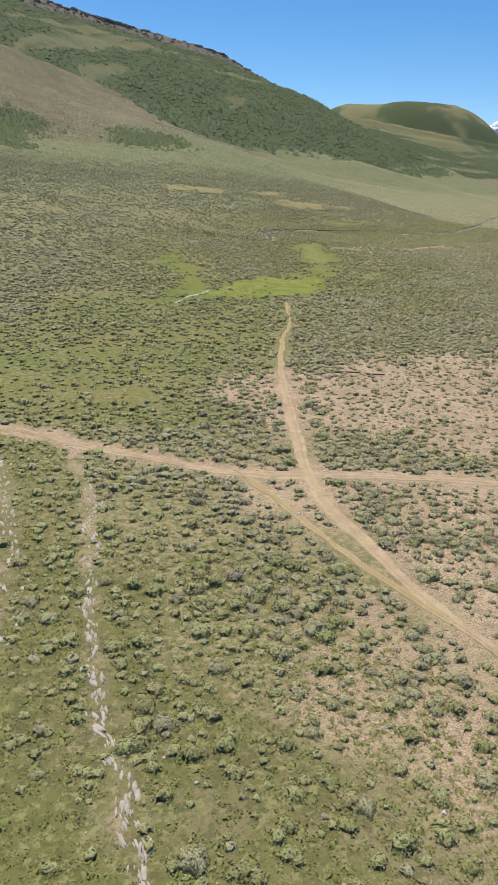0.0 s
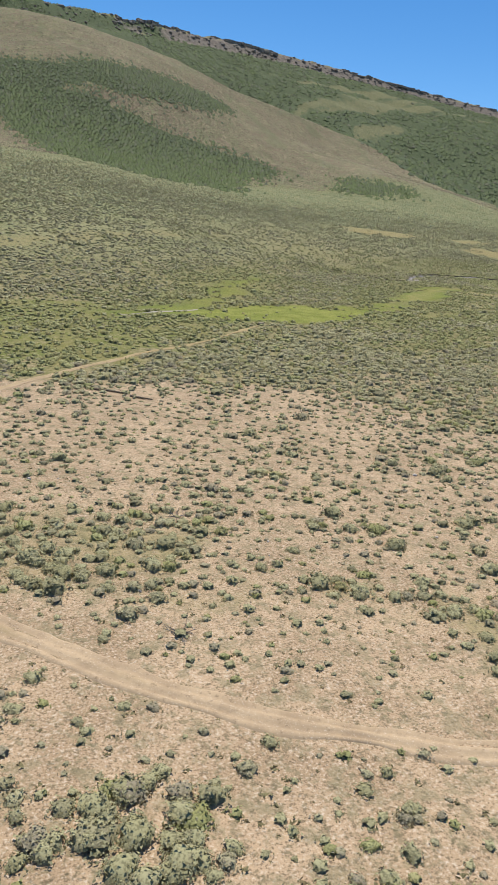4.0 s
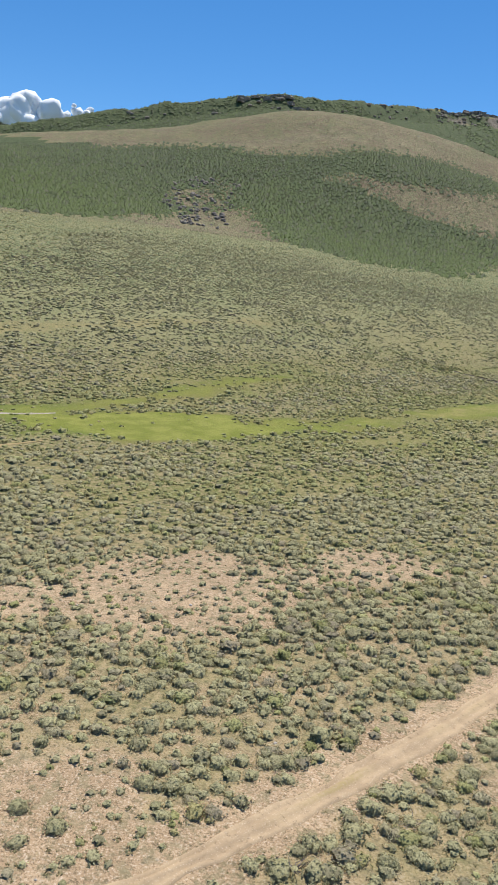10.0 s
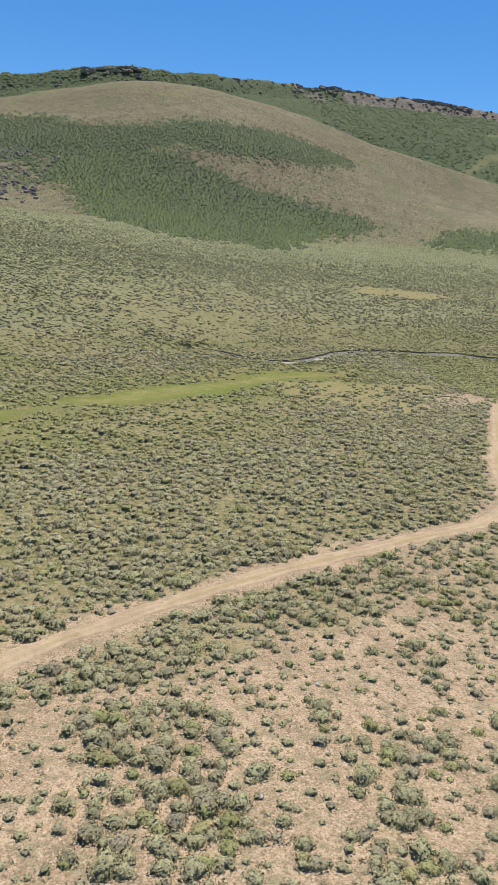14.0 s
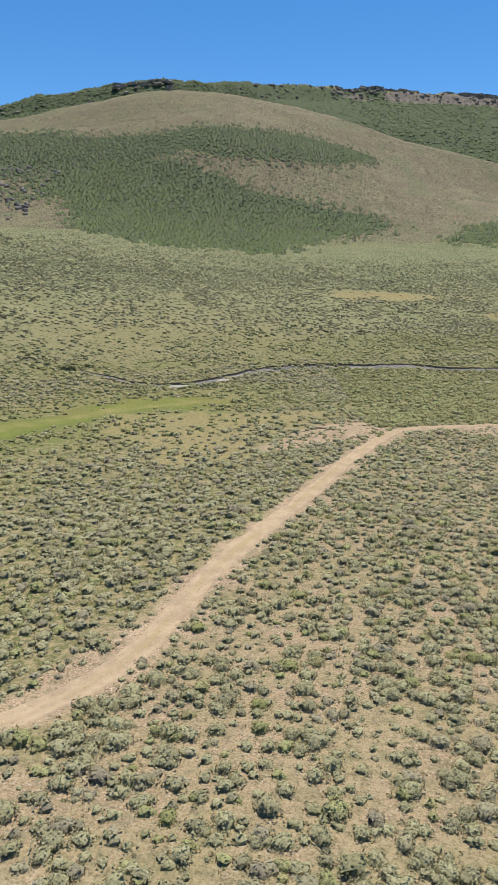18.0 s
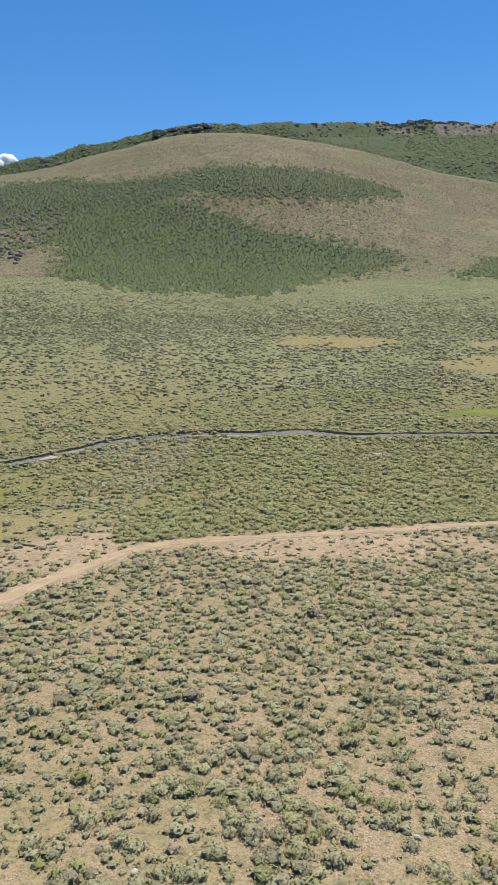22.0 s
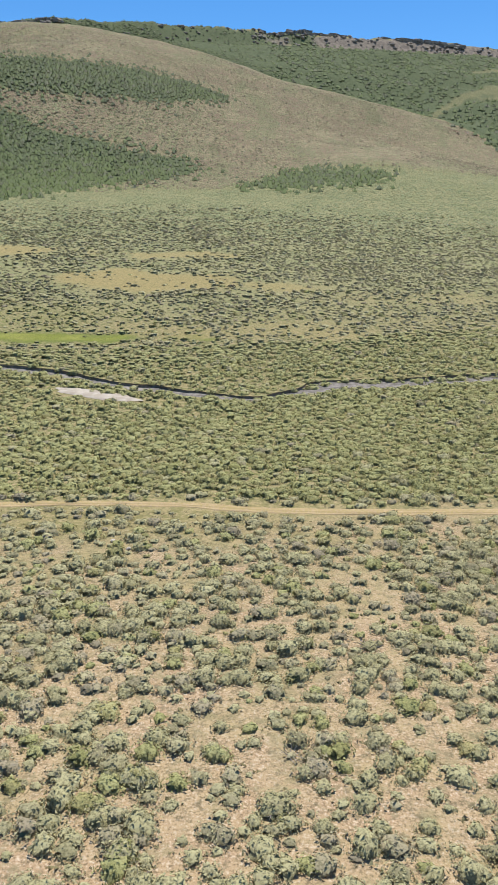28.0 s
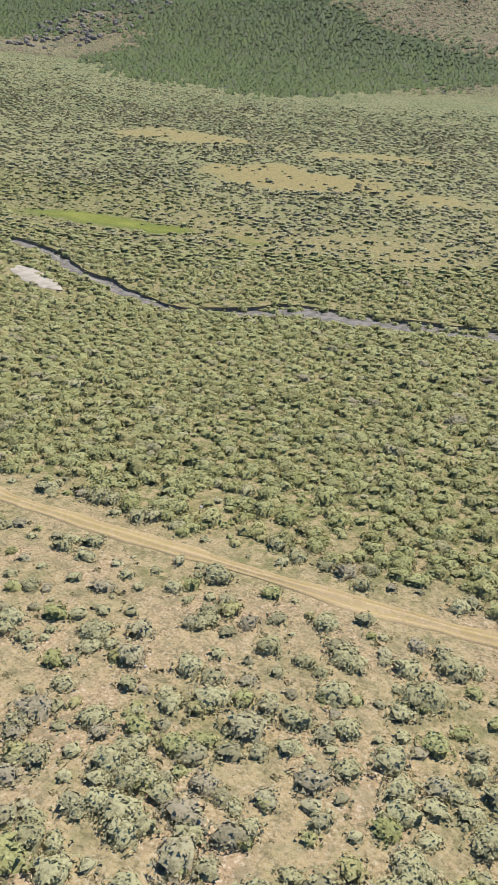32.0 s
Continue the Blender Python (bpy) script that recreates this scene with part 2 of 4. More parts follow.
MAT_GROUND = ground_material()
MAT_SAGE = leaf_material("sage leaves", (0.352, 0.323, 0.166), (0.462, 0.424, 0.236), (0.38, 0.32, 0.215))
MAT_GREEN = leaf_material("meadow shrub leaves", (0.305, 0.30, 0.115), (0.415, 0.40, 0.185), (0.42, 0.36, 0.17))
MAT_TREE = leaf_material("grove leaves", (0.107, 0.128, 0.074), (0.12, 0.153, 0.06), (0.145, 0.15, 0.10), 0.0, (0.085, 0.095, 0.06))
MAT_BRUSH = leaf_material("brown brush leaves", (0.14, 0.113, 0.074), (0.20, 0.162, 0.105), (0.16, 0.165, 0.085), 0.0)
MAT_TUFT = leaf_material("olive grass", (0.19, 0.195, 0.055), (0.27, 0.265, 0.09), (0.36, 0.30, 0.15), 0.0, (0.13, 0.12, 0.05))
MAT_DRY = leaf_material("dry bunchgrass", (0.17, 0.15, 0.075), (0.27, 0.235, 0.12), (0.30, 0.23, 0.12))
MAT_TWIG = simple_material("grey sage wood", (0.16, 0.135, 0.115), (0.30, 0.265, 0.235), 0.3)
MAT_ROAD = road_material()
MAT_SAND = simple_material("pale dried silt", (0.44, 0.38, 0.305), (0.34, 0.285, 0.22), 1.2)
MAT_MUD = simple_material("grey stream mud", (0.13, 0.113, 0.095), (0.25, 0.22, 0.19), 0.7, bump=0.7, dist=0.08)
MAT_BANK = simple_material("dark cut bank soil", (0.15, 0.115, 0.08), (0.25, 0.195, 0.14), 0.8, bump=0.6, dist=0.1)
MAT_ROCK = simple_material("weathered rimrock", (0.17, 0.145, 0.125), (0.31, 0.262, 0.215), 9, bump=0.8, dist=1.2)
MAT_STONE = simple_material("pale field stone", (0.42, 0.36, 0.30), (0.55, 0.49, 0.43), 0.4)
MAT_WATER = water_material()
MAT_CLOUD = cloud_material()


# ---- landform ----
GRID = np.random.RandomState(7).rand(256, 256)


def value_noise(x, y, size):
    """Smooth noise between 0 and 1 with features about size metres wide."""
    u, v = np.asarray(x, float) / size + 1000.3, np.asarray(y, float) / size + 1000.7
    i, j = np.floor(u).astype(int), np.floor(v).astype(int)
    a, b = u - i, v - j
    a, b = a * a * (3 - 2 * a), b * b * (3 - 2 * b)
    i0, i1, j0, j1 = i % 256, (i + 1) % 256, j % 256, (j + 1) % 256
    low = GRID[i0, j0] * (1 - a) + GRID[i1, j0] * a
    high = GRID[i0, j1] * (1 - a) + GRID[i1, j1] * a
    return low * (1 - b) + high * b


def fractal(x, y, size, octaves=4):
    """Layered noise between about -1 and 1."""
    total, weight = 0.0, 0.0
    for k in range(octaves):
        total = total + (value_noise(x + 17.0 * k, y - 31.0 * k, size / 2 ** k) * 2 - 1) * 0.55 ** k
        weight += 0.55 ** k
    return total / weight


def soft_ramp(v, width):
    """Zero below nought, v above, rounded over width."""
    return width * np.logaddexp(0.0, v / width)


def smooth(a, b, v):
    s = np.clip((v - a) / (b - a), 0, 1)
    return s * s * (3 - 2 * s)


def polyline_near(x, y, line):
    """Distance to a polyline, place along it from 0 to 1 per leg, and side (positive: to its right)."""
    best = np.full(np.shape(x), 1e9)
    along, side = np.zeros(np.shape(x)), np.zeros(np.shape(x))
    for k in range(len(line) - 1):
        (ax, ay), (bx, by) = line[k][:2], line[k + 1][:2]
        dx, dy = bx - ax, by - ay
        s = np.clip(((x - ax) * dx + (y - ay) * dy) / (dx * dx + dy * dy), 0, 1)
        d = np.hypot(x - ax - s * dx, y - ay - s * dy)
        closer = d < best
        best = np.where(closer, d, best)
        along = np.where(closer, k + s, along)
        side = np.where(closer, np.sign((x - ax) * dy - (y - ay) * dx), side)
    return best, along, side


# foot of the bench that climbs away from the stream
BENCH_X = [-600, -250, -170, -90, 7, 111, 270, 1047, 2500]
BENCH_Y = [-60, 30, 72, 112, 178, 186, 243, 560, 900]
# the rimrock line of the mountain: x, y and the height of its top
RIM = [(-1500, 1050, 190), (-587, 1141, 252), (-426, 1197, 298), (-329, 1221, 322), (-165, 1246, 351), (-92, 1262, 352), (149, 1618, 436),
       (560, 1850, 474), (1000, 2000, 478), (1480, 2097, 464), (1820, 1960, 312), (2300, 1900, 280), (4200, 1900, 200)]
# the stream's bed line
STREAM = [(-34, 160), (-27, 157), (-20, 152), (-13, 153), (-7, 158.5), (-1, 168), (7, 177), (16, 180.5), (27, 181), (38, 183.5), (48, 181.5), (58, 182.5), (68, 183.5),
          (78, 184.5), (87, 182), (95, 176.5), (101, 174), (108, 170), (114, 168.5), (119, 171), (124, 175), (131, 175), (138, 176), (146, 178), (160, 183), (205, 203), (270, 238), (420, 300)]
STREAM_X, STREAM_HALF = [-34, -22, -12, 0, 8, 44, 58, 92, 116, 123, 160, 260], [0.2, 0.7, 1.4, 1.0, 1.8, 1.7, 1.1, 0.9, 0.7, 1.9, 2.1, 1.4]
POOL = [(-127, 52), (-124, 54), (-120, 57), (-115, 59), (-111, 62)]


def rim_near(x, y):
    """Distance to the rim line, the height of the rim there, blended between its legs, and side (positive: the valley's)."""
    ds, ts, ss = [], [], []
    for (ax, ay, az), (bx, by, bz) in zip(RIM, RIM[1:]):
        dx, dy = bx - ax, by - ay
        s = np.clip(((x - ax) * dx + (y - ay) * dy) / (dx * dx + dy * dy), 0, 1)
        ds.append(np.hypot(x - ax - s * dx, y - ay - s * dy))
        ts.append(az + s * (bz - az))
        ss.append(np.sign((x - ax) * dy - (y - ay) * dx))
    ds, ts, ss = np.array(ds), np.array(ts), np.array(ss)
    best = ds.min(0)
    w = np.exp(-(ds - best) / (12 + 0.16 * best))
    return best, (w * ts).sum(0) / w.sum(0), np.take_along_axis(ss, ds.argmin(0)[None], 0)[0]


HILL_X = [-500, -380, -260, -140, -20, 100, 220, 340, 460]
HILL_Y = [545, 650, 755, 860, 985]
HILL_AMP = [[-14, 10, 13, -9, 1, -11, 21, -18, 10], [12, 22, 20, 37, 41, 1, 10, 1, 17], [7, -6, 2, 1, 22, 24, -6, 8, -23], [36, 44, 43, 56, 50, 33, 42, 34, 22], [-16, 5, 9, 36, 40, 18, 8, -20, -48]]


def height(x, y):
    x, y = np.asarray(x, float), np.asarray(y, float)
    cx, cy = np.clip(x, -420, 400), np.clip(y, -300, 250)
    z = 0.0067 * cx + 0.0268 * cy - 0.12
    z = z + 1.4 * np.exp(-((x + 12) ** 2 + (y - 68) ** 2) / 50 ** 2) - 1.6 * np.exp(-((x - 95) ** 2 + (y - 165) ** 2) / 55 ** 2)
    up = y - np.interp(x, BENCH_X, BENCH_Y)
    z = z + 0.168 * soft_ramp(up, 14) - 0.06 * soft_ramp(up - 310, 30)
    hill = 0.0
    for j, hy in enumerate(HILL_Y):
        for i, hx in enumerate(HILL_X):
            hill = hill + HILL_AMP[j][i] * np.exp(-((x - hx) ** 2 + (y - hy) ** 2) / 125 ** 2)
    rough = fractal(x, y, 90, 4)
    z = z + hill * smooth(350, 470, y) + rough * (0.35 + 4.5 * smooth(400, 640, y)) * smooth(120, 520, y + 60)
    # the mountain behind
    d, top, side = rim_near(x, y)
    wob = fractal(x, y, 260, 4)
    u, v = 0.93 * x + 0.36 * y, 0.93 * y - 0.36 * x
    dd = np.clip(d + 26 * fractal(x + 500, y, 90, 3) * smooth(20, 120, d), 0, None)
    ribs = 22 * np.abs(fractal(u, 0.35 * v, 190, 3)) * smooth(30, 220, d)
    front = top - 0.85 * np.clip(dd, 0, 34) - np.interp(x, [-100, 900], [0.42, 0.31]) * soft_ramp(dd - 34, 10) + 14 * wob * smooth(30, 300, d) - ribs
    back = top - 0.02 * d
    mountain = np.where(side > 0, front, back) + 5 * fractal(x, y, 26, 3) * np.exp(-d / 40)
    # the far hill across the head of the valley
    far = 525 * np.exp(-np.clip((((x - 2875) * 0.772 + (y - 2476) * 0.636) / 620) ** 2 + (((x - 2875) * 0.636 - (y - 2476) * 0.772) / 650) ** 2, 0, 12) ** 1.9) * (1 - 0.06 * np.abs(fractal(x, y, 420, 3))) + 12 * fractal(x, y, 300, 4) * smooth(2300, 2600, x)
    m = np.maximum(mountain, far - 70)
    k = 10.0
    z = k * np.logaddexp(z / k, m / k)
    return z + 0.16 * fractal(x, y, 14, 2)
# ---- end landform ----


# ---- plan: roads, zones ----
def curve(points, step):
    """A smooth line through the points, in even steps."""
    p = np.array(points, float)
    q = np.vstack([2 * p[0] - p[1], p, 2 * p[-1] - p[-2]])
    out = []
    for k in range(len(p) - 1):
        a, b, c, d = q[k:k + 4]
        n = max(2, int(np.hypot(*(c - b)) / step))
        s = np.linspace(0, 1, n, endpoint=False)[:, None]
        out.append(0.5 * (2 * b + (c - a) * s + (2 * a - 5 * b + 4 * c - d) * s ** 2 + (3 * b - a - 3 * c + d) * s ** 3))
    return np.vstack(out + [p[-1:]])


TRACK = [(-205, 22), (-190, 9), (-182, -3), (-178, -12), (-172, -22), (-166, -27), (-157, -35), (-149, -46), (-140, -54), (-128, -58), (-110, -53), (-90, -37),
         (-76, -26), (-64, -14), (-52, 0), (-42, 13), (-30, 23), (-17, 31), (-7, 37), (-2, 44), (1, 55), (8, 73), (17, 97), (24, 111), (34, 116), (52, 121),
         (70, 127), (88, 131), (104, 131), (119, 128.5), (134, 128), (147, 128.5), (160, 130), (190, 137), (240, 150)]
SPUR = [(-179.3, -68), (-178.9, -60), (-178.1, -54), (-177.2, -49), (-175.7, -43), (-173.2, -36.5), (-170.4, -30), (-166.8, -24.5), (-162, -18.5), (-155.5, -10.5), (-148, -1), (-142.5, 5.2), (-131, 17), (-121, 26), (-113, 35), (-106, 43)]
LINE = [(-211, -68), (-120, -71), (-14, -12), (90, 65), (153, 105)]        # the strip of flat that is seen from nearest
track_line, spur_line = curve(TRACK, 0.7), curve(SPUR, 0.7)
CUT = [(-172, -21), (-172.8, -25.5), (-174, -30.5), (-175.2, -35.5), (-176.2, -40.5), (-176.9, -47)]
WASH = [(-181, -9), (-185, -19), (-190, -28), (-194, -36), (-196, -40), (-199, -47), (-203, -56)]
WASH_TWO = [(-187, -4), (-189, -13), (-193, -23), (-199, -34), (-206, -44)]


def blob(x, y, cx, cy, rx, ry, turn=0.0, ragged=0.35, size=9.0):
    """1 inside a ragged oval, falling to 0 at its edge."""
    c, s = math.cos(radians(turn)), math.sin(radians(turn))
    u, v = ((x - cx) * c + (y - cy) * s) / rx, (-(x - cx) * s + (y - cy) * c) / ry
    return 1 - smooth(0.6, 1.3, np.hypot(u, v) + 1.5 * ragged * fractal(x, y, size, 4))


def inside(x, y, poly, ragged=6.0, size=30.0):
    """1 inside a polygon whose edge is made ragged."""
    x, y = x + ragged * fractal(x, y, size, 3), y + 1.6 * ragged * fractal(x + 99, y + 57, size, 3)
    hit = np.zeros(np.shape(x), bool)
    for (ax, ay), (bx, by) in zip(poly, poly[1:] + poly[:1]):
        hit ^= ((ay > y) != (by > y)) & (x < (bx - ax) * (y - ay) / (by - ay + 1e-9) + ax)
    return hit.astype(float)


WOOD_LOW = [(-79, 588), (-30, 566), (18, 558), (77, 550), (84, 528), (40, 486), (8, 412), (-18, 398), (-50, 385), (-97, 430), (-112, 480), (-100, 530)]
WOOD_LEFT = [(-560, 860), (-400, 800), (-330, 720), (-300, 640), (-257, 600), (-203, 625), (-85, 618), (-79, 588), (-100, 530), (-112, 480), (-130, 520), (-160, 480), (-190, 440), (-215, 385), (-300, 360), (-520, 400)]
WOOD_UP = [(-203, 625), (-85, 614), (-45, 643), (5, 680), (71, 708), (99, 703), (66, 644), (-16, 606), (-79, 590), (-140, 600)]
TUFT = [(118, 478), (140, 516), (176, 512), (182, 486), (176, 462), (120, 462)]
ROCKS = [(-190, 549), (-159, 567), (-137, 570), (-143, 523), (-138, 440), (-157, 430), (-183, 466)]


SOIL_X = [-250, -182, -160, -140, -100, -60, -30, 0, 20, 60, 250]      # north edge of the dusty flat
SOIL_Y = [-70, -30, -8, 6, 11, 14, 30, 50, 112, 129, 142]
WET = [(-130, 50), (-121, 57), (-111, 64), (-103, 78), (-97, 92), (-90, 106), (-79, 120)]
WET_TWO = [(-82, 66), (-70, 71), (-60, 78), (-43, 96), (-22, 122), (-2, 138)]
SEEP = [(-150, 58), (-142, 65), (-133, 72), (-93, 121), (-54, 165), (-14, 203), (14, 225)]
BAR = [(86, 174), (91, 171.8), (96, 169.2), (102.5, 165.6)]
GREEN = [(-185, 8), (-170, 40), (-140, 66), (-118, 60), (-108, 44), (-130, 20), (-150, 0), (-163, -12), (-176, -6)]
STRAW = [(-22, 121), (-2, 124), (21, 126), (18, 101), (8, 104), (0, 90), (-6, 82), (-16, 104)]


def band(x, y, line, half):
    """1 along a line, falling to 0 at a ragged edge."""
    return 1 - smooth(0.1 * half, 1.8 * half, polyline_near(x, y, line)[0] + 1.1 * half * fractal(x, y, 9, 4))


def zones(x, y):
    """Cover of the ground at places: weights from 0 to 1 by kind."""
    z = {}
    up = y - np.interp(x, BENCH_X, BENCH_Y)
    near_track = polyline_near(x, y, TRACK)[0]
    wash = np.minimum(polyline_near(x, y, WASH)[0], polyline_near(x, y, WASH_TWO)[0])
    # bare pinkish dirt
    bare = np.maximum.reduce([
        blob(x, y, -120, -29, 22, 22, 0, 0.45, 13), blob(x, y, -138, -22, 26, 17, -50, 0.5, 14), 0.9 * blob(x, y, -164, -43, 13, 12, 60, 0.5, 12), 0.55 * blob(x, y, -186, -50, 12, 12, 0, 0.6, 9), 0.8 * blob(x, y, -171.5, -28, 4, 6, 60, 0.4, 4), blob(x, y, -148, -56, 34, 18, 5, 0.4, 14),
        blob(x, y, -119, -37, 22, 12, 12, 0.5, 12), 0.9 * blob(x, y, -107, -38, 9, 7, 10, 0.5, 8), 0.9 * blob(x, y, -83, -25, 6, 7, 30, 0.5, 6), blob(x, y, -76, 2, 17, 5, 25, 0.7, 8),
        0.95 * blob(x, y, -36, -2, 28, 13, 35, 0.5, 11), 0.55 * blob(x, y, -12, 22, 16, 10, 40, 0.7, 9), blob(x, y, 52, 114, 24, 5, 10, 0.5, 8), blob(x, y, 14, 108, 12, 6, 60, 0.5, 8),
        0.5 * blob(x, y, 68, 76, 52, 26, 25, 0.7, 10), 0.55 * blob(x, y, 115, 98, 48, 22, 18, 0.6, 10), 0.5 * blob(x, y, 15, 44, 26, 15, 50, 0.7, 9), 0.42 * blob(x, y, 130, 116, 30, 8, 0, 0.8, 7)])
    bare = np.maximum(bare, (1 - smooth(1.0, 2.2, near_track + 0.6 * fractal(x, y, 3, 2))) * (1 - smooth(50, 80, x)))
    bare = np.maximum(bare, 0.6 * (1 - smooth(0.3, 1.4, wash + 1.3 * fractal(x, y, 4, 3))))
    south = np.interp(x, SOIL_X, SOIL_Y) - y
    bare = np.maximum(bare, 0.46 * smooth(-6, 10, south + 9 * fractal(x, y, 16, 3)) * smooth(-184, -170, x + 5 * fractal(x, y, 9, 3)))
    z["bare"] = bare * (1 - smooth(-20, 10, up))
    # lush wet meadow
    wet = np.minimum(polyline_near(x, y, WET)[0], polyline_near(x, y, WET_TWO)[0])
    lush = np.maximum.reduce([
        blob(x, y, -92, 60.5, 23, 14, 15, 0.3, 9), 0.82 * band(x, y, WET, 6.5), 0.84 * band(x, y, WET_TWO, 7), 0.56 * (1 - smooth(8, 34, wet + 14 * fractal(x, y, 18, 3))),
        0.42 * band(x, y, SEEP, 4.0), 0.62 * blob(x, y, -162, 27, 9, 5, 40, 0.7, 6),
        0.9 * blob(x, y, 76, 200, 26, 4, 2, 0.5, 9), 0.5 * blob(x, y, 42, 214, 20, 8, 2, 0.7, 9), 0.45 * blob(x, y, 30, 204, 60, 8, 5, 0.7, 12), 0.62 * blob(x, y, -202, -42, 6, 14, -10, 0.7, 7), 0.6 * blob(x, y, -196, -28, 4, 9, -20, 0.7, 6),
        0.5 * blob(x, y, -188, -4, 14, 8, 40, 0.7, 8), 0.6 * inside(x, y, GREEN, 5, 14), 0.5 * band(x, y, [(-66, 146), (-30, 166), (14, 193), (68, 212)], 8), 0.45 * blob(x, y, -33, 75, 20, 10, 50, 0.7, 8), 0.45 * blob(x, y, -74, 33, 22, 7, 30, 0.9, 8), 0.4 * blob(x, y, 10, 196, 80, 14, 12, 0.7, 14),
        0.36 * smooth(-178, -192, x + 7 * fractal(x, y, 12, 3)) * smooth(30, -10, y)])
    strip = smooth(2, 6, y - np.interp(x, [c[0] for c in TRACK[18:]], [c[1] for c in TRACK[18:]])) * smooth(15, 35, x) * smooth(14, -4, up)
    lush = np.maximum(lush, 0.38 * strip)
    z["lush"] = lush * (1 - bare)
    gold = np.maximum.reduce([
        blob(x, y, 92, 242, 17, 10, 0, 0.5, 8), blob(x, y, 44, 278, 24, 9, -10, 0.6, 9), 0.85 * blob(x, y, 94, 272, 15, 6, 0, 0.6, 7), 0.8 * blob(x, y, 117, 239, 11, 5, 5, 0.6, 7), 0.5 * blob(x, y, 55, 141, 40, 4, 10, 0.8, 7), 0.62 * inside(x, y, STRAW, 3, 8), 0.45 * blob(x, y, -25, 215, 45, 34, 30, 0.6, 12),
        0.55 * band(x, y, WET_TWO[2:], 3.5), 0.5 * band(x, y, [(-60, 60), (-30, 84), (0, 118)], 3.5), 0.6 * blob(x, y, 120, 128, 50, 5, 0, 0.6, 7), 0.55 * blob(x, y, 112, 205, 26, 8, 10, 0.7, 8), 0.5 * blob(x, y, -20, 215, 30, 10, 30, 0.8, 9),
        0.5 * blob(x, y, 150, 235, 20, 6, 10, 0.7, 8), 0.6 * blob(x, y, -120, 150, 60, 5, 40, 0.9, 9)])
    z["gold"] = gold * (1 - bare)
    # the front hill's dry grass, its groves and the mountain's
    on_hill = smooth(265, 345, up + 30 * fractal(x, y, 60, 3))
    d, top, side = rim_near(x, y)
    edge_y = np.interp(x, [-600, 100, 200, 292, 316, 328, 340, 355, 455, 1034, 1910], [960, 920, 880, 812, 772, 680, 630, 606, 562, 850, 1270])
    mountain = smooth(-12, 12, y - edge_y + 22 * fractal(x, y, 50, 3))
    wood = np.maximum.reduce([inside(x, y, WOOD_LOW), inside(x, y, WOOD_LEFT, 9), inside(x, y, WOOD_UP, 5), inside(x, y, TUFT, 4, 14)])
    rocky = inside(x, y, ROCKS, 6)
    wood = wood * (1 - rocky * (fractal(x, y, 9, 2) > 0.0))
    strike = fractal(0.15 * (0.93 * x + 0.36 * y) + 0.22 * d, d * 1.15, 80, 5)
    m_wood = smooth(-0.18, 0.08, strike + 0.46 - 0.42 * smooth(250, 600, x) * smooth(720, 600, d + 90 * fractal(x, y, 140, 3))) * np.maximum(smooth(30, 60, d), smooth(380, 60, x + 160 * fractal(x, y, 60, 3)))
    wood = np.maximum(wood * (1 - mountain), (0.5 * smooth(40, 90, d) + (1 - 0.5 * smooth(40, 90, d)) * m_wood) * mountain * ((side > 0) | (x < 60)))
    wood = np.maximum(wood, (0.42 + 0.4 * smooth(-0.25, 0.2, fractal(x, y, 170, 4))) * smooth(2350, 2500, x))
    z["wood"] = wood
    z["tan"] = np.clip(on_hill * (1 - wood), 0, 1) * (0.62 + 0.38 * smooth(-120, 150, x)) * (1 - mountain * np.clip(0.8 + 0.2 * smooth(200, 300, x), 0, 1))
    z["rock"] = np.maximum(0.4 * rocky * smooth(-0.1, 0.25, fractal(x, y, 14, 3)), smooth(64, 30, d + 14 * fractal(x, y, 30, 2)) * (side > 0) * mountain * smooth(1750, 1600, x) * smooth(40, 330, x + 160 * fractal(x, y, 60, 3)))
    z["near_track"], z["up"], z["wash"], z["mountain"], z["on_hill"] = near_track, up, wash, mountain, on_hill
    return z


# ---- ground ----
def stretch_axis(lo, hi, step, out_lo, out_hi, grow, cap):
    mid = list(np.arange(lo, hi + step, step))
    a, s = [mid[-1]], step
    while a[-1] < out_hi:
        s = min(s * grow, cap)
        a.append(a[-1] + s)
    b, s = [mid[0]], step
    while b[-1] > out_lo:
        s = min(s * grow, cap)
        b.append(b[-1] - s)
    return np.array(b[:0:-1] + mid + a[1:])


GX = stretch_axis(-250, 215, 2.4, -2300, 4300, 1.03, 45)
GY = stretch_axis(-105, 215, 2.4, -1500, 3600, 1.02, 17)
XX, YY = np.meshgrid(GX, GY)
GZ = height(XX, YY)


def ground_at(x, y):
    """Height of the ground mesh at places."""
    x, y = np.asarray(x, float), np.asarray(y, float)
    i = np.clip(np.searchsorted(GX, x) - 1, 0, len(GX) - 2)
    j = np.clip(np.searchsorted(GY, y) - 1, 0, len(GY) - 2)
    u, v = (x - GX[i]) / (GX[i + 1] - GX[i]), (y - GY[j]) / (GY[j + 1] - GY[j])
    return (GZ[j, i] * (1 - u) + GZ[j, i + 1] * u) * (1 - v) + (GZ[j + 1, i] * (1 - u) + GZ[j + 1, i + 1] * u) * v


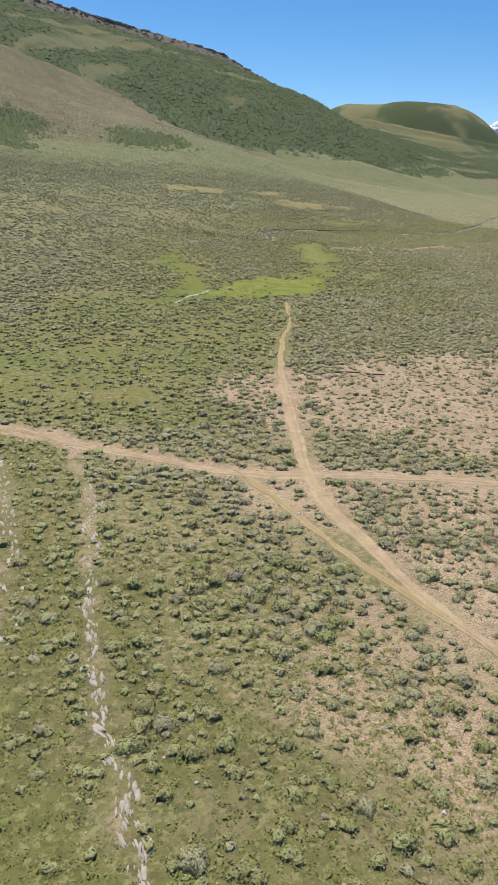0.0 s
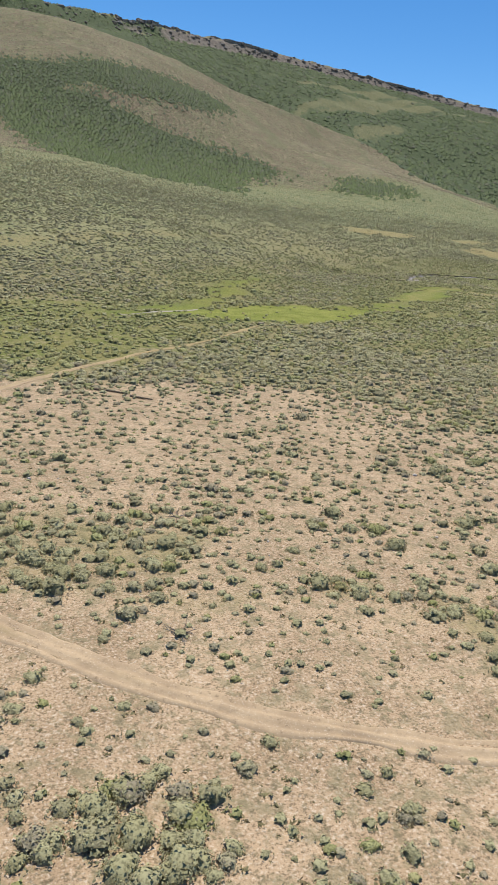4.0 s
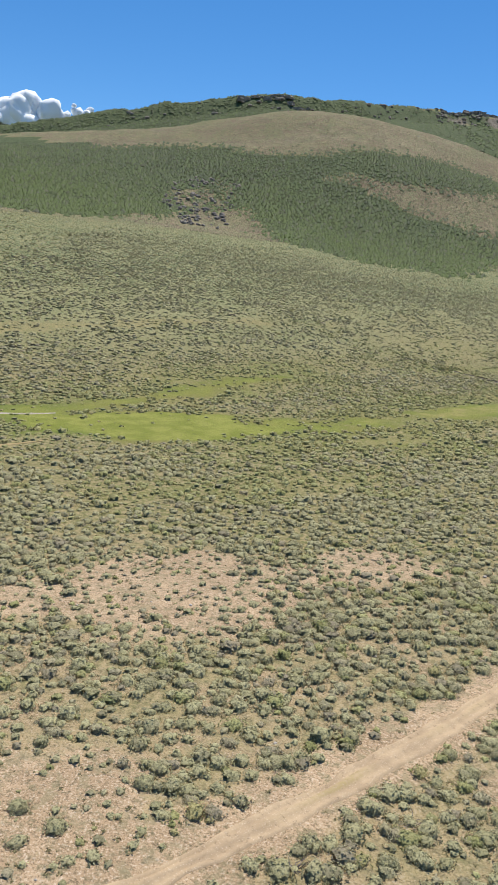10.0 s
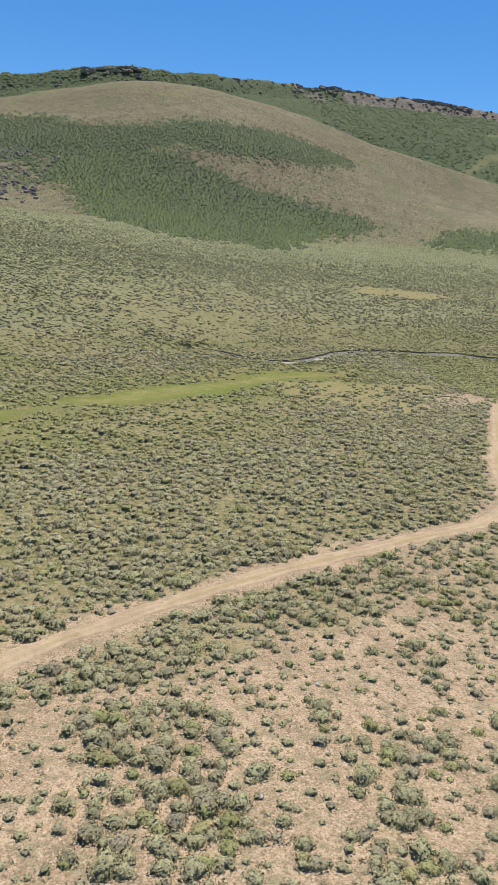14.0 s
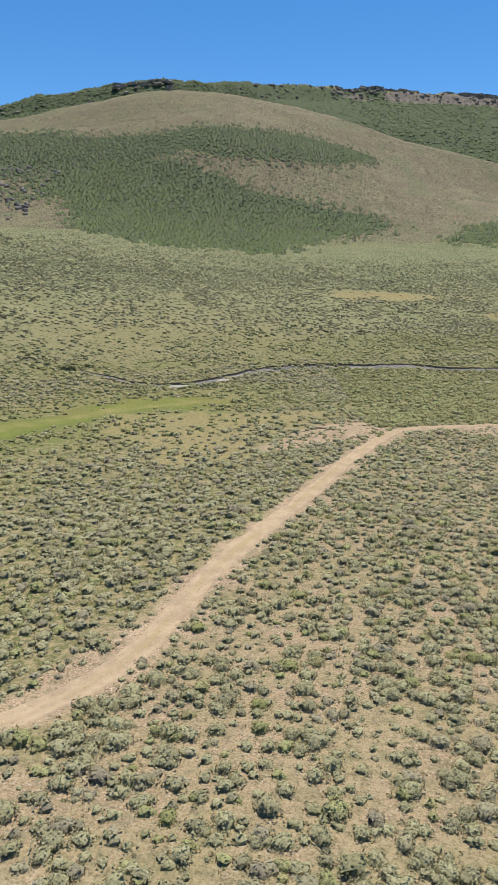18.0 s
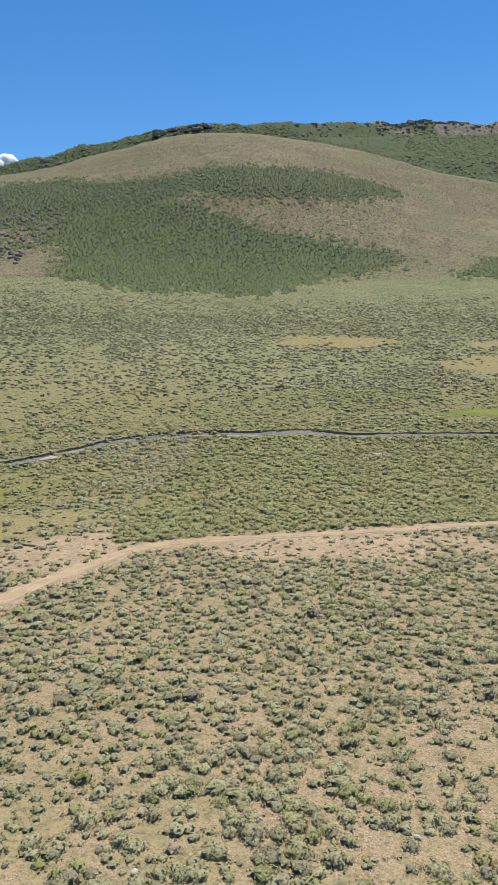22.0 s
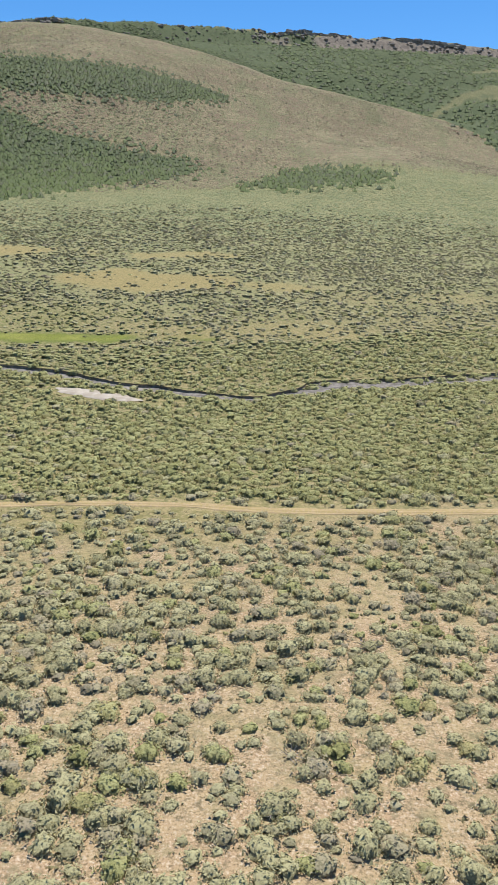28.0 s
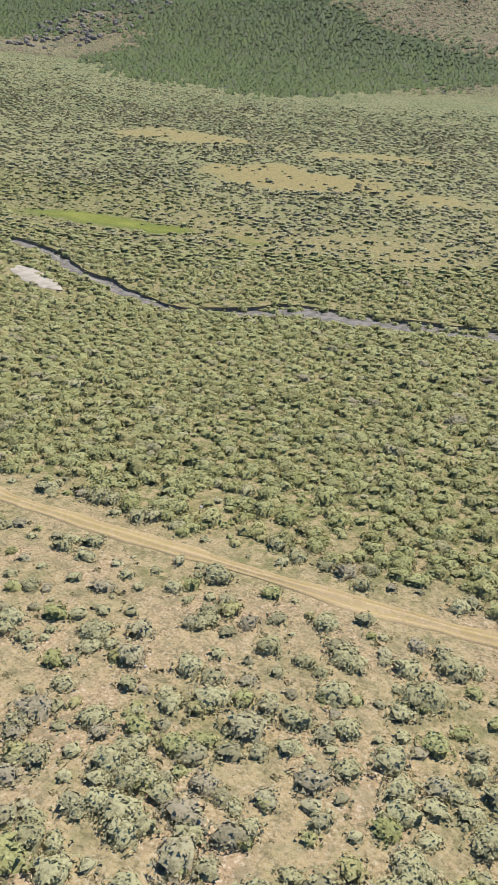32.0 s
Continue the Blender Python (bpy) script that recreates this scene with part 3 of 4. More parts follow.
def mesh_from(name, verts, faces, material, smooth_shade=False, attrs=(), normals=None):
    """A mesh from arrays: verts n x 3, faces m x 3 or m x 4; attrs: (name, n x 3 values)."""
    verts, faces = np.asarray(verts, np.float32), np.asarray(faces, np.int32)
    me = bpy.data.meshes.new(name)
    k = faces.shape[1]
    me.vertices.add(len(verts)), me.loops.add(faces.size), me.polygons.add(len(faces))
    me.vertices.foreach_set("co", verts.ravel())
    me.loops.foreach_set("vertex_index", faces.ravel())
    me.polygons.foreach_set("loop_start", np.arange(0, faces.size, k, dtype=np.int32))
    me.polygons.foreach_set("use_smooth", np.full(len(faces), smooth_shade))
    me.update(calc_edges=True)
    for label, values in attrs:
        a = me.color_attributes.new(label, "FLOAT_COLOR", "POINT")
        a.data.foreach_set("color", np.c_[values, np.ones(len(verts))].astype(np.float32).ravel())
    if normals is not None:
        me.attributes.new("custom_normal", "FLOAT_VECTOR", "POINT").data.foreach_set("vector", np.asarray(normals, np.float32).ravel())
    me.materials.append(material)
    return me


def grid_faces(rows, cols):
    i = np.arange(rows * cols).reshape(rows, cols)
    return np.stack([i[:-1, :-1], i[:-1, 1:], i[1:, 1:], i[1:, :-1]], -1).reshape(-1, 4)


def part(name, me, parent, label=""):
    ob = new(name, me)
    ob.parent = parent
    return tagged(ob, label) if label else ob


gx, gy = XX.ravel(), YY.ravel()
zn = zones(gx, gy)
scrub = np.clip(smooth(60, 150, zn["up"]) + smooth(-75, -130, gy), 0, 1) * (1 - 0.75 * zn["wood"]) * (1 - 0.7 * zn["gold"]) * (1 - 0.8 * zn["lush"]) * (1 - zn["rock"])
scrub = scrub * (1 - 0.25 * zn["tan"]) * (1 - 0.4 * zn["mountain"])
channel = polyline_near(gx, gy, STREAM)[0]
bed = GZ.ravel() - 1.5 * (1 - smooth(3.0, 5.2, channel))
ground = new("ground", mesh_from("ground", np.c_[gx, gy, bed], grid_faces(len(GY), len(GX)), MAT_GROUND, True,
             [("zone_a", np.c_[zn["bare"], zn["lush"], zn["gold"]]), ("zone_b", np.c_[zn["tan"], zn["wood"], zn["rock"]]), ("zone_c", np.c_[scrub, smooth(-5, 60, zn["up"]) * (1 - zn["on_hill"]) * (1 - zn["gold"]) * (1 - zn["lush"]), smooth(-181, -198, gx + 10 * fractal(gx, gy, 12, 3)) * smooth(25, 0, gy) * (1 - smooth(0.4, 0.8, zn["bare"]))])]))
tagged(ground, "sagebrush valley floor rising to dry grassy hills and a rimrock mountain", "ground", kind="structure")


def ribbon(name, line, half, profile, material, label, category, lift=0.06, ragged=0.5, tone=None):
    """A strip laid along a line on the ground; profile: heights across it."""
    t = np.gradient(line, axis=0)
    t /= np.hypot(t[:, 0], t[:, 1])[:, None]
    nrm = np.c_[t[:, 1], -t[:, 0]]
    k = len(profile)
    s = np.linspace(-1, 1, k)
    wide = np.broadcast_to(half, (len(line),))
    left = wide + ragged * fractal(line[:, 0] + 7, line[:, 1], 2.5, 3)
    right = wide + ragged * fractal(line[:, 0], line[:, 1] + 13, 2.5, 3)
    off = np.where(s[None] < 0, s[None] * left[:, None], s[None] * right[:, None])
    x, y = line[:, :1] + nrm[:, :1] * off, line[:, 1:] + nrm[:, 1:] * off
    z = ground_at(x, y) + lift + np.array(profile)[None] + 0.03 * fractal(x, y, 0.8, 2)
    green = np.zeros(x.shape) if tone is None else tone(x, y, np.broadcast_to(s, x.shape))
    me = mesh_from(name, np.c_[x.ravel(), y.ravel(), z.ravel()], grid_faces(len(line), k), material, True, [("tone", np.c_[green.ravel()] * [[1, 1, 1]])])
    return tagged(new(name, me), label, category, kind="structure")


RUTS = [-0.16, -0.03, 0.03, -0.04, -0.05, 0.02, 0.05, 0.02, -0.05, -0.04, 0.03, -0.03, -0.16]


def grassy(x, y, s):
    return np.clip(smooth(58, 82, x) * smooth(0, 30, y) * (0.5 + 0.4 * (1 - np.abs(np.abs(s) - 0.5) * 2)) + 0.7 * (np.abs(s) < 0.22) * smooth(-0.25, 0.3, fractal(x, y, 6, 3)), 0, 1)


half = 0.78 - 0.3 * smooth(-172, -180, track_line[:, 0]) + 0.22 * smooth(-60, -20, track_line[:, 0]) * (1 - smooth(10, 60, track_line[:, 0])) - 0.2 * smooth(60, 110, track_line[:, 0]) + 0.3 * np.exp(-((track_line[:, 0] + 168) / 5) ** 2)
ribbon("road", track_line, half, RUTS, MAT_ROAD, "tan two-track dirt road worn into the sagebrush flat", "road", tone=grassy)
ribbon("road", spur_line, 0.62 - 0.24 * smooth(-12, 22, spur_line[:, 1]) - 0.1 * smooth(-38, -50, spur_line[:, 1]), RUTS, MAT_ROAD, "narrow dirt side track fading into the green meadow", "road", 0.075,
       tone=lambda x, y, s: smooth(-5, 30, y) * 0.8 + 0.4 * (np.abs(s) < 0.25))


cut_line = curve(CUT, 0.7)
ribbon("road", cut_line, 0.36, RUTS, MAT_ROAD, "short worn cut across the corner of two dirt tracks", "road", 0.068, tone=lambda x, y, s: 0.7 + 0.2 * (np.abs(s) < 0.25))


def patches(name, line, count, low, high, spread, material, label, category, seed):
    """Ragged flat patches of silt strewn along a line, in one mesh."""
    q = np.random.RandomState(seed)
    vs, fs = [], []
    for k in range(count):
        c = line[q.randint(len(line))] + q.randn(2) * spread
        n, size = 11, low + (high - low) * q.rand() ** 2
        way = line[min(len(line) - 1, int(np.argmin(np.hypot(*(line - c).T))) + 1)] - line[int(np.argmin(np.hypot(*(line - c).T)))]
        turn = math.atan2(way[1], way[0])
        ang = np.linspace(0, 2 * math.pi, n, endpoint=False)
        base = len(vs) * (2 * n + 1)
        ring = []
        for e, lift in ((1.0, -0.04), (0.8, 0.03)):
            rr = size * e * (1 + 0.95 * (q.rand(n) - 0.5))
            u, v = 2.1 * rr * np.cos(ang), 0.6 * rr * np.sin(ang)
            x, y = c[0] + u * math.cos(turn) - v * math.sin(turn), c[1] + u * math.sin(turn) + v * math.cos(turn)
            ring.append(np.c_[x, y, ground_at(x, y) + lift])
        vs.append(np.vstack(ring + [[[c[0], c[1], float(ground_at(*c)) + 0.035]]]))
        i = np.arange(n)
        j = (i + 1) % n
        fs += [np.c_[i, j, n + j] + base, np.c_[i, n + j, n + i] + base, np.c_[n + i, n + j, np.full(n, 2 * n)] + base]
    ob = new(name, mesh_from(name, np.vstack(vs), np.vstack(fs), material, True))
    return tagged(ob, label, category, kind="structure")


def winding(line):
    return line + np.c_[fractal(line[:, 0], line[:, 1], 4.5, 3), fractal(line[:, 0] + 40, line[:, 1], 5, 3)] * [[1.5, 0.6]]


patches("wash", winding(curve(WASH, 0.6)), 430, 0.04, 0.22, 0.24, MAT_SAND, "pale dried silt in a narrow winding rill", "wash", 1)
patches("wash", winding(curve(WASH_TWO, 0.6)), 300, 0.04, 0.22, 0.5, MAT_SAND, "pale dried silt in a second broken rill", "wash", 2)
patches("wash", curve([(-184, 5), (-176, 2), (-168, 4), (-163, 10)], 0.6), 14, 0.12, 0.4, 0.2, MAT_SAND, "short pale rill beside the dirt road", "wash", 3)
# the stream: water, cut banks and silt bars
stream_line = curve(STREAM, 0.6)
pool_line = curve(POOL, 0.6)
ribbon("water", pool_line, 0.15 + 0.55 * np.clip(fractal(pool_line[:, 0], pool_line[:, 1] + 5, 7, 2) + 0.2, 0, 1), [-0.1, 0.0, 0.0, 0.0, -0.1], MAT_SAND, "pale drying silt in the wet meadow's small pool", "silt", 0.1, 0.25)


def zone_attrs(x, y):
    z = zones(x, y)
    return [("zone_a", np.c_[z["bare"], z["lush"], z["gold"]]), ("zone_b", np.c_[0 * x, 0 * x, 0 * x]), ("zone_c", np.c_[0 * x, 0 * x, 0 * x])]


def stream_strip(name, offsets, drops, material, label, category, jag, soil=False):
    """A strip that runs along the stream. offsets: across it from its middle, in half widths of the bed and metres; drops: height from the turf on the banks."""
    t = np.gradient(stream_line, axis=0)
    t /= np.hypot(t[:, 0], t[:, 1])[:, None]
    nrm = np.c_[-t[:, 1], t[:, 0]]
    w = np.interp(stream_line[:, 0], STREAM_X, STREAM_HALF) * (1 + 0.35 * fractal(stream_line[:, 0] + 31, stream_line[:, 1], 9, 3))
    off = np.stack([a * w + b for a, b in offsets], 1)
    edge = jag * fractal(stream_line[:, 0], stream_line[:, 1] + 9, 3.2, 3)
    off = off + edge[:, None] * np.array([0 if abs(b) > 3 else 1 for a, b in offsets])[None]
    x, y = stream_line[:, :1] + nrm[:, :1] * off, stream_line[:, 1:] + nrm[:, 1:] * off
    slump = 1 - 1.4 * smooth(-0.15, 0.4, fractal(stream_line[:, 0], stream_line[:, 1] + 60, 10, 3))[:, None]
    deep = np.array(drops)[None] * np.where(np.array(drops)[None] < -0.2, 0.62 + 0.38 * slump, 1.0) * np.clip(w / 0.9, 0.25, 1)[:, None]
    z = ground_at(x, y) + deep + 0.05 * fractal(x, y, 0.9, 2) * (np.abs(np.array([b for a, b in offsets])) < 3)[None]
    attrs = zone_attrs(x.ravel(), y.ravel()) if soil else ()
    me = mesh_from(name, np.c_[x.ravel(), y.ravel(), z.ravel()], grid_faces(len(stream_line), len(offsets))[:, ::-1], material, soil, attrs)
    return tagged(new(name, me), label, category, kind="structure")


stream_strip("stream_bed", [(-1, -0.25), (-0.7, 0), (-0.35, 0), (0, 0), (0.35, 0), (0.7, 0), (1, 0.3)], [-0.46, -0.42, -0.40, -0.44, -0.40, -0.38, -0.36], MAT_MUD, "grey stony mud of a shallow stream bed", "stream bed", 0.25)
stream_strip("stream_bank", [(1, 0.05), (1, 0.12), (1, 0.22), (1, 0.2)], [-0.5, -0.28, -0.12, 0.06], MAT_BANK, "dark eroded cut bank on the stream's farther side", "bank", 0.7)
stream_strip("stream_bank", [(1, 0.16), (1, 0.8), (1, 2.2), (1, 5.5)], [0.06, 0.07, 0.05, -0.1], MAT_GROUND, "turf lip above the stream's cut bank", "bank", 0.7, True)
stream_strip("stream_bank", [(-1, -5.5), (-1, -2.2), (-1, -0.7), (-1, 0.0), (-1, 0.25)], [-0.1, -0.08, -0.22, -0.36, -0.5], MAT_GROUND, "grassy near bank that slopes to the stream bed", "bank", 0.35, True)
water_line = curve([(p[0], p[1] + 0.2) for p in STREAM[3:]], 0.8)
ribbon("water", water_line, np.clip(0.25 + 0.7 * fractal(water_line[:, 0], water_line[:, 1], 14, 2), 0.05, 0.6), [-0.1, 0.0, 0.0, 0.0, -0.1], MAT_WATER, "shallow brown stream water between cut banks", "water", -0.37, 0.2)
for cx, cy, rx, ry, turn in ((95.0, 170.0, 6.6, 1.7, -30), (-13.5, 150.6, 3.6, 1.0, 25), (-3.5, 160.5, 2.6, 0.8, 40), (52.5, 167, 2.0, 0.7, 5), (60.5, 156, 2.2, 0.6, 0)):
    ang = np.linspace(0, 2 * math.pi, 40, endpoint=False)
    rings = []
    for r, lift in ((1.0, -0.06), (0.85, 0.05), (0.45, 0.08)):
        rr = r * (1 + 0.6 * fractal(cx + 3 * np.cos(ang), cy + 3 * np.sin(ang), 2.5, 4))
        u, v = rx * rr * np.cos(ang), ry * rr * np.sin(ang)
        c, s = math.cos(radians(turn)), math.sin(radians(turn))
        px, py = cx + u * c - v * s, cy + u * s + v * c
        rings.append(np.c_[px, py, ground_at(px, py) + lift + 0.08])
    v = np.vstack(rings + [[[cx, cy, float(ground_at(cx, cy)) + 0.17]]])
    i = np.arange(40)
    f = [np.c_[k * 40 + i, k * 40 + (i + 1) % 40, (k + 1) * 40 + (i + 1) % 40, (k + 1) * 40 + i] for k in range(2)]
    f.append(np.c_[80 + i, 80 + (i + 1) % 40, np.full(40, 120), np.full(40, 120)][:, [0, 1, 2, 2]])
    tri = np.vstack([np.vstack([q[:, [0, 1, 2]], q[:, [0, 2, 3]]]) for q in f[:2]] + [f[2][:, :3]])
    tagged(new("silt_bar", mesh_from("silt_bar", v, tri, MAT_SAND, True)), "pale dry silt bar beside the stream bed", "silt bar", "silt bars along the stream", "structure")


# ---- plants ----
rng = np.random.RandomState(11)


def bush_template(seed, sprigs, size, lobes, segs=5, rings=2, bias=0.42, heart=1.0, skirt=0.80):
    """A unit shrub, about one across and half as high: an uneven mound of several heads, woody at its foot, with leafy sprigs standing out of it.
    Gives points, triangles, the way that the leaves face, and how leafy each point is."""
    r = np.random.RandomState(seed)
    v, f, n, leafy = [], [], [], []
    turn, high = r.rand() * 6.28, 0.34 + 0.10 * r.rand()

    def mound(w, a):
        q = 0.48 * (1 + 0.22 * math.sin(lobes * w + turn) + 0.10 * math.sin((lobes + 2) * w + 2 * turn)) * math.cos(a) ** 0.75
        return np.array([q * math.cos(w), q * math.sin(w), high * math.sin(a) * (1 + 0.26 * math.sin(lobes * w + turn + 2) * math.cos(a))])

    for k in range(rings):
        for s in range(segs):
            w, a = 2 * math.pi * (s + 0.5 * (k % 2) + 0.4 * r.rand()) / segs, k / rings * math.pi / 2 * 0.95
            low = k == 0
            p = heart * mound(w, a) * ((skirt if low and rings > 1 else 0.9) + 0.24 * r.rand()) - ((0, 0, 0.06) if low else (0, 0, 0))
            v.append(tuple(p))
            n.append((math.cos(a) * math.cos(w), math.cos(a) * math.sin(w), math.sin(a) + bias))
            leafy.append((0.36 if segs > 4 else 0.6 if rings > 1 else 0.9) if low else 0.9 if heart == 1.0 else 0.6)
    v.append((0.08 * r.randn(), 0.08 * r.randn(), high * heart))
    n.append((0, 0, 1))
    leafy.append(1.0 if heart == 1.0 else 0.7)
    for k in range(rings - 1):
        for s in range(segs):
            a, b, c, d = k * segs + s, k * segs + (s + 1) % segs, (k + 1) * segs + (s + 1) % segs, (k + 1) * segs + s
            f += [(a, b, c), (a, c, d)]
    f += [((rings - 1) * segs + s, (rings - 1) * segs + (s + 1) % segs, rings * segs) for s in range(segs)]
    for k in range(sprigs):
        w, a = 2 * math.pi * (k * 0.618 + 0.1 * r.rand()), math.asin(0.12 + 0.88 * r.rand())
        root = mound(w, a) * (min(0.9, heart) + (1.06 - min(0.9, heart)) * r.rand() ** 0.6)
        out = np.array([math.cos(a) * math.cos(w), math.cos(a) * math.sin(w), math.sin(a)])
        face = out + [0, 0, bias] + 0.4 * r.randn(3)
        face[2] = max(face[2], 0.12)
        face /= np.linalg.norm(face)
        side = np.cross(face, r.randn(3))
        side /= np.linalg.norm(side)
        axis = np.cross(face, side)
        axis, side = (axis, side) if axis[2] > 0 else (-axis, -side)
        e = size * (0.5 + 0.8 * r.rand())
        i = len(v)
        v += [tuple(root + e * 0.42 * side - e * 0.3 * axis), tuple(root - e * 0.42 * side - e * 0.3 * axis), tuple(root + e * 0.75 * axis)]
        if np.dot(np.cross(np.subtract(v[i + 1], v[i]), np.subtract(v[i + 2], v[i])), face) < 0:
            v[i], v[i + 1] = v[i + 1], v[i]
        f.append((i, i + 1, i + 2))
        n += [tuple(face)] * 3
        leafy += [0.75, 0.75, 1.0]
    n = np.array(n, float)
    return np.array(v), np.array(f), n / np.linalg.norm(n, axis=1)[:, None], np.array(leafy)


def scatter_mesh(name, templates, x, y, z, wide, tall, tone, material, lean=0.0):
    """All plants of a stand in one mesh. tone: n x 3."""
    vs, fs, ts, ns, base = [], [], [], [], 0
    kind = rng.randint(len(templates), size=len(x))
    for k, (tv, tf, tn, leafy) in enumerate(templates):
        i = np.where(kind == k)[0]
        if not len(i):
            continue
        w = rng.rand(len(i)) * 2 * math.pi
        c, s = np.cos(w)[:, None], np.sin(w)[:, None]
        squash = (0.82 + 0.36 * rng.rand(len(i)))[:, None]
        px = (tv[None, :, 0] * c - tv[None, :, 1] * s * squash) * wide[i, None] + x[i, None]
        py = (tv[None, :, 0] * s + tv[None, :, 1] * c * squash) * wide[i, None] + y[i, None]
        pz = tv[None, :, 2] * tall[i, None] + z[i, None]
        vs.append(np.stack([px, py, pz], -1).reshape(-1, 3))
        fs.append((tf[None] + (base + np.arange(len(i)) * len(tv))[:, None, None]).reshape(-1, 3))
        own = np.repeat(tone[i], len(tv), 0)
        own[:, 2] = np.tile(leafy, len(i))
        ts.append(own)
        ns.append(np.stack([tn[None, :, 0] * c - tn[None, :, 1] * s, tn[None, :, 0] * s + tn[None, :, 1] * c, tn[None, :, 2] + 0 * c], -1).reshape(-1, 3))
        base += len(i) * len(tv)
    return mesh_from(name, np.vstack(vs), np.vstack(fs), material, True, [("tone", np.vstack(ts))], np.vstack(ns))


def plant_places(x0, x1, y0, y1, per):
    """Random places with a little spacing: a jittered grid of one plant in each square of 1/per square metres."""
    s = 1 / math.sqrt(per)
    gx, gy = np.meshgrid(np.arange(x0, x1, s), np.arange(y0, y1, s))
    n = gx.size
    return gx.ravel() + s * (rng.rand(n) - 0.5) * 1.25, gy.ravel() + s * (rng.rand(n) - 0.5) * 1.25


CLOSEST = [bush_template(70 + k, 125, 0.09, 2 + k % 4, 7, 2, 0.4, 0.86) for k in range(10)]
CLOSE = [bush_template(k, 74, 0.12, 2 + k % 4, 6, 2, 0.4, 0.88) for k in range(12)]
NEAR = [bush_template(10 + k, 11, 0.2, 2 + k % 3, 5, 2, 0.42, 0.92) for k in range(9)]
MIDDLE = [bush_template(20 + k, 4, 0.28, 2, 4, 2, 0.85) for k in range(7)]
UPLAND = [bush_template(30 + k, 3, 0.3, 2, 4, 2, 0.8, 1.0, 1.0) for k in range(7)]
FAR = [bush_template(40 + k, 2, 0.36, 2, 4, 1, 1.8) for k in range(5)]
GRASS = [bush_template(90 + k, 4, 0.45, 2, 3, 1) for k in range(6)]
MEADOW = [bush_template(110 + k, 11, 0.24, 3, 3, 1, 0.8) for k in range(6)]


CLUMPS = [(-121, -47, 5), (-147, -59, 3.5), (-148, -40, 3), (132, 119.5, 6), (124, 117, 4), (-182, -40, 4), (-109, -43, 2.2), (-94, -27, 6), (-89, -31, 4)]


def shrub_stand(x, y):
    """Which places carry a shrub, how wide it is, and its tone."""
    z = zones(x, y)
    spur = polyline_near(x, y, SPUR)[0]
    stream = polyline_near(x, y, STREAM)[0] - np.interp(x, STREAM_X, STREAM_HALF)
    clump = fractal(x, y, 11, 3)
    flat = smooth(0.5, 3.5, y - np.interp(x, [c[0] for c in TRACK[18:]], [c[1] for c in TRACK[18:]])) * (x > 20) * (z["up"] < 10)
    thick = np.maximum(smooth(0.32, 0.62, fractal(x + 300, y, 15, 3)), 0)
    for cx, cy, q in CLUMPS:
        thick = np.maximum(thick, 1 - smooth(0.6 * q, 1.2 * q, np.hypot(x - cx, y - cy) + 1.5 * fractal(x, y, 3, 2)))
    chance = 0.88 - 0.24 * smooth(0.4, 0.9, z["bare"]) * (1 - thick) - 0.95 * smooth(0.42, 0.95, z["lush"] + 0.25 * fractal(x, y, 5, 2)) - 0.85 * z["gold"] + 0.30 * clump + 0.2 * flat - 0.42 * smooth(-176, -192, x + 6 * fractal(x, y, 12, 2))
    chance = chance * smooth(0.8, 1.3, polyline_near(x, y, CUT)[0]) * smooth(1.0, 1.5, z["near_track"] + 0.3 * smooth(60, 110, x) - 0.5 * clump) * smooth(0.9, 1.5, spur + 0.6 * smooth(0, 30, y)) * smooth(0.1, 0.5, stream + 1.5 * smooth(0.05, 0.35, fractal(x, y + 21, 7, 2))) * smooth(1.0, 1.6, polyline_near(x, y, BAR)[0]) * smooth(0.3, 0.9, z["wash"])
    keep = rng.rand(len(x)) < chance
    wide = np.exp(0.30 * rng.randn(len(x))) * (0.89 + 0.20 * clump - 0.30 * smooth(0.4, 0.9, z["bare"]) * (1 - thick) + 0.24 * thick + 0.14 * flat - 0.2 * z["lush"] - 0.12 * smooth(-176, -192, x))
    wide = np.clip(wide, 0.25, 1.5)
    green = np.clip(flat * 0.95 + 1.9 * z["lush"] + smooth(-175, -195, x) * 0.8, 0, 1)
    tone = np.c_[np.clip(0.5 + 0.28 * rng.randn(len(x)) + 0.3 * clump, 0, 1), rng.rand(len(x)) + 0.10 * z["bare"], green]
    return keep, wide, tone, rng.rand(len(x)) < green * 0.82 + 0.12


def stand(name, templates, x, y, material, label, wide, tone, tall=0.95):
    z = ground_at(x, y) - 0.03 - 0.33 * smooth(0.6, 0.0, polyline_near(x, y, STREAM)[0] - np.interp(x, STREAM_X, STREAM_HALF))
    ob = new(name, scatter_mesh(name, templates, x, y, z, wide, wide * tall * np.interp(wide / np.maximum(polyline_near(x, y, LINE)[0], 1), [0.003, 0.012], [0.4, 1.0]) * (0.8 + 0.4 * rng.rand(len(x))), tone, material))
    return tagged(ob, label, "shrubs", kind="stuff")


px, py = plant_places(-255, 225, -112, 420, 1.85)
reach = polyline_near(px, py, LINE)
some = rng.rand(len(px)) < np.where(reach[0] > 165, 0.45, np.where(reach[0] > 72, 0.70, 1.0)) * (1 - smooth(280, 415, py)) * np.where(reach[2] < 0, 1, 0.5) * (reach[0] < np.where(reach[2] < 0, 999, 14))
px, py, dist, ahead = px[some], py[some], reach[0][some], reach[2][some] < 0
inside_view = (px > np.interp(py, [-112, -40, 0, 30, 100, 130, 200, 300], [-228, -226, -207, -187, -180, -192, -222, -264])) & (px < np.interp(py, [120, 150, 190, 250, 300, 420], [185, 185, 185, 195, 215, 225]))
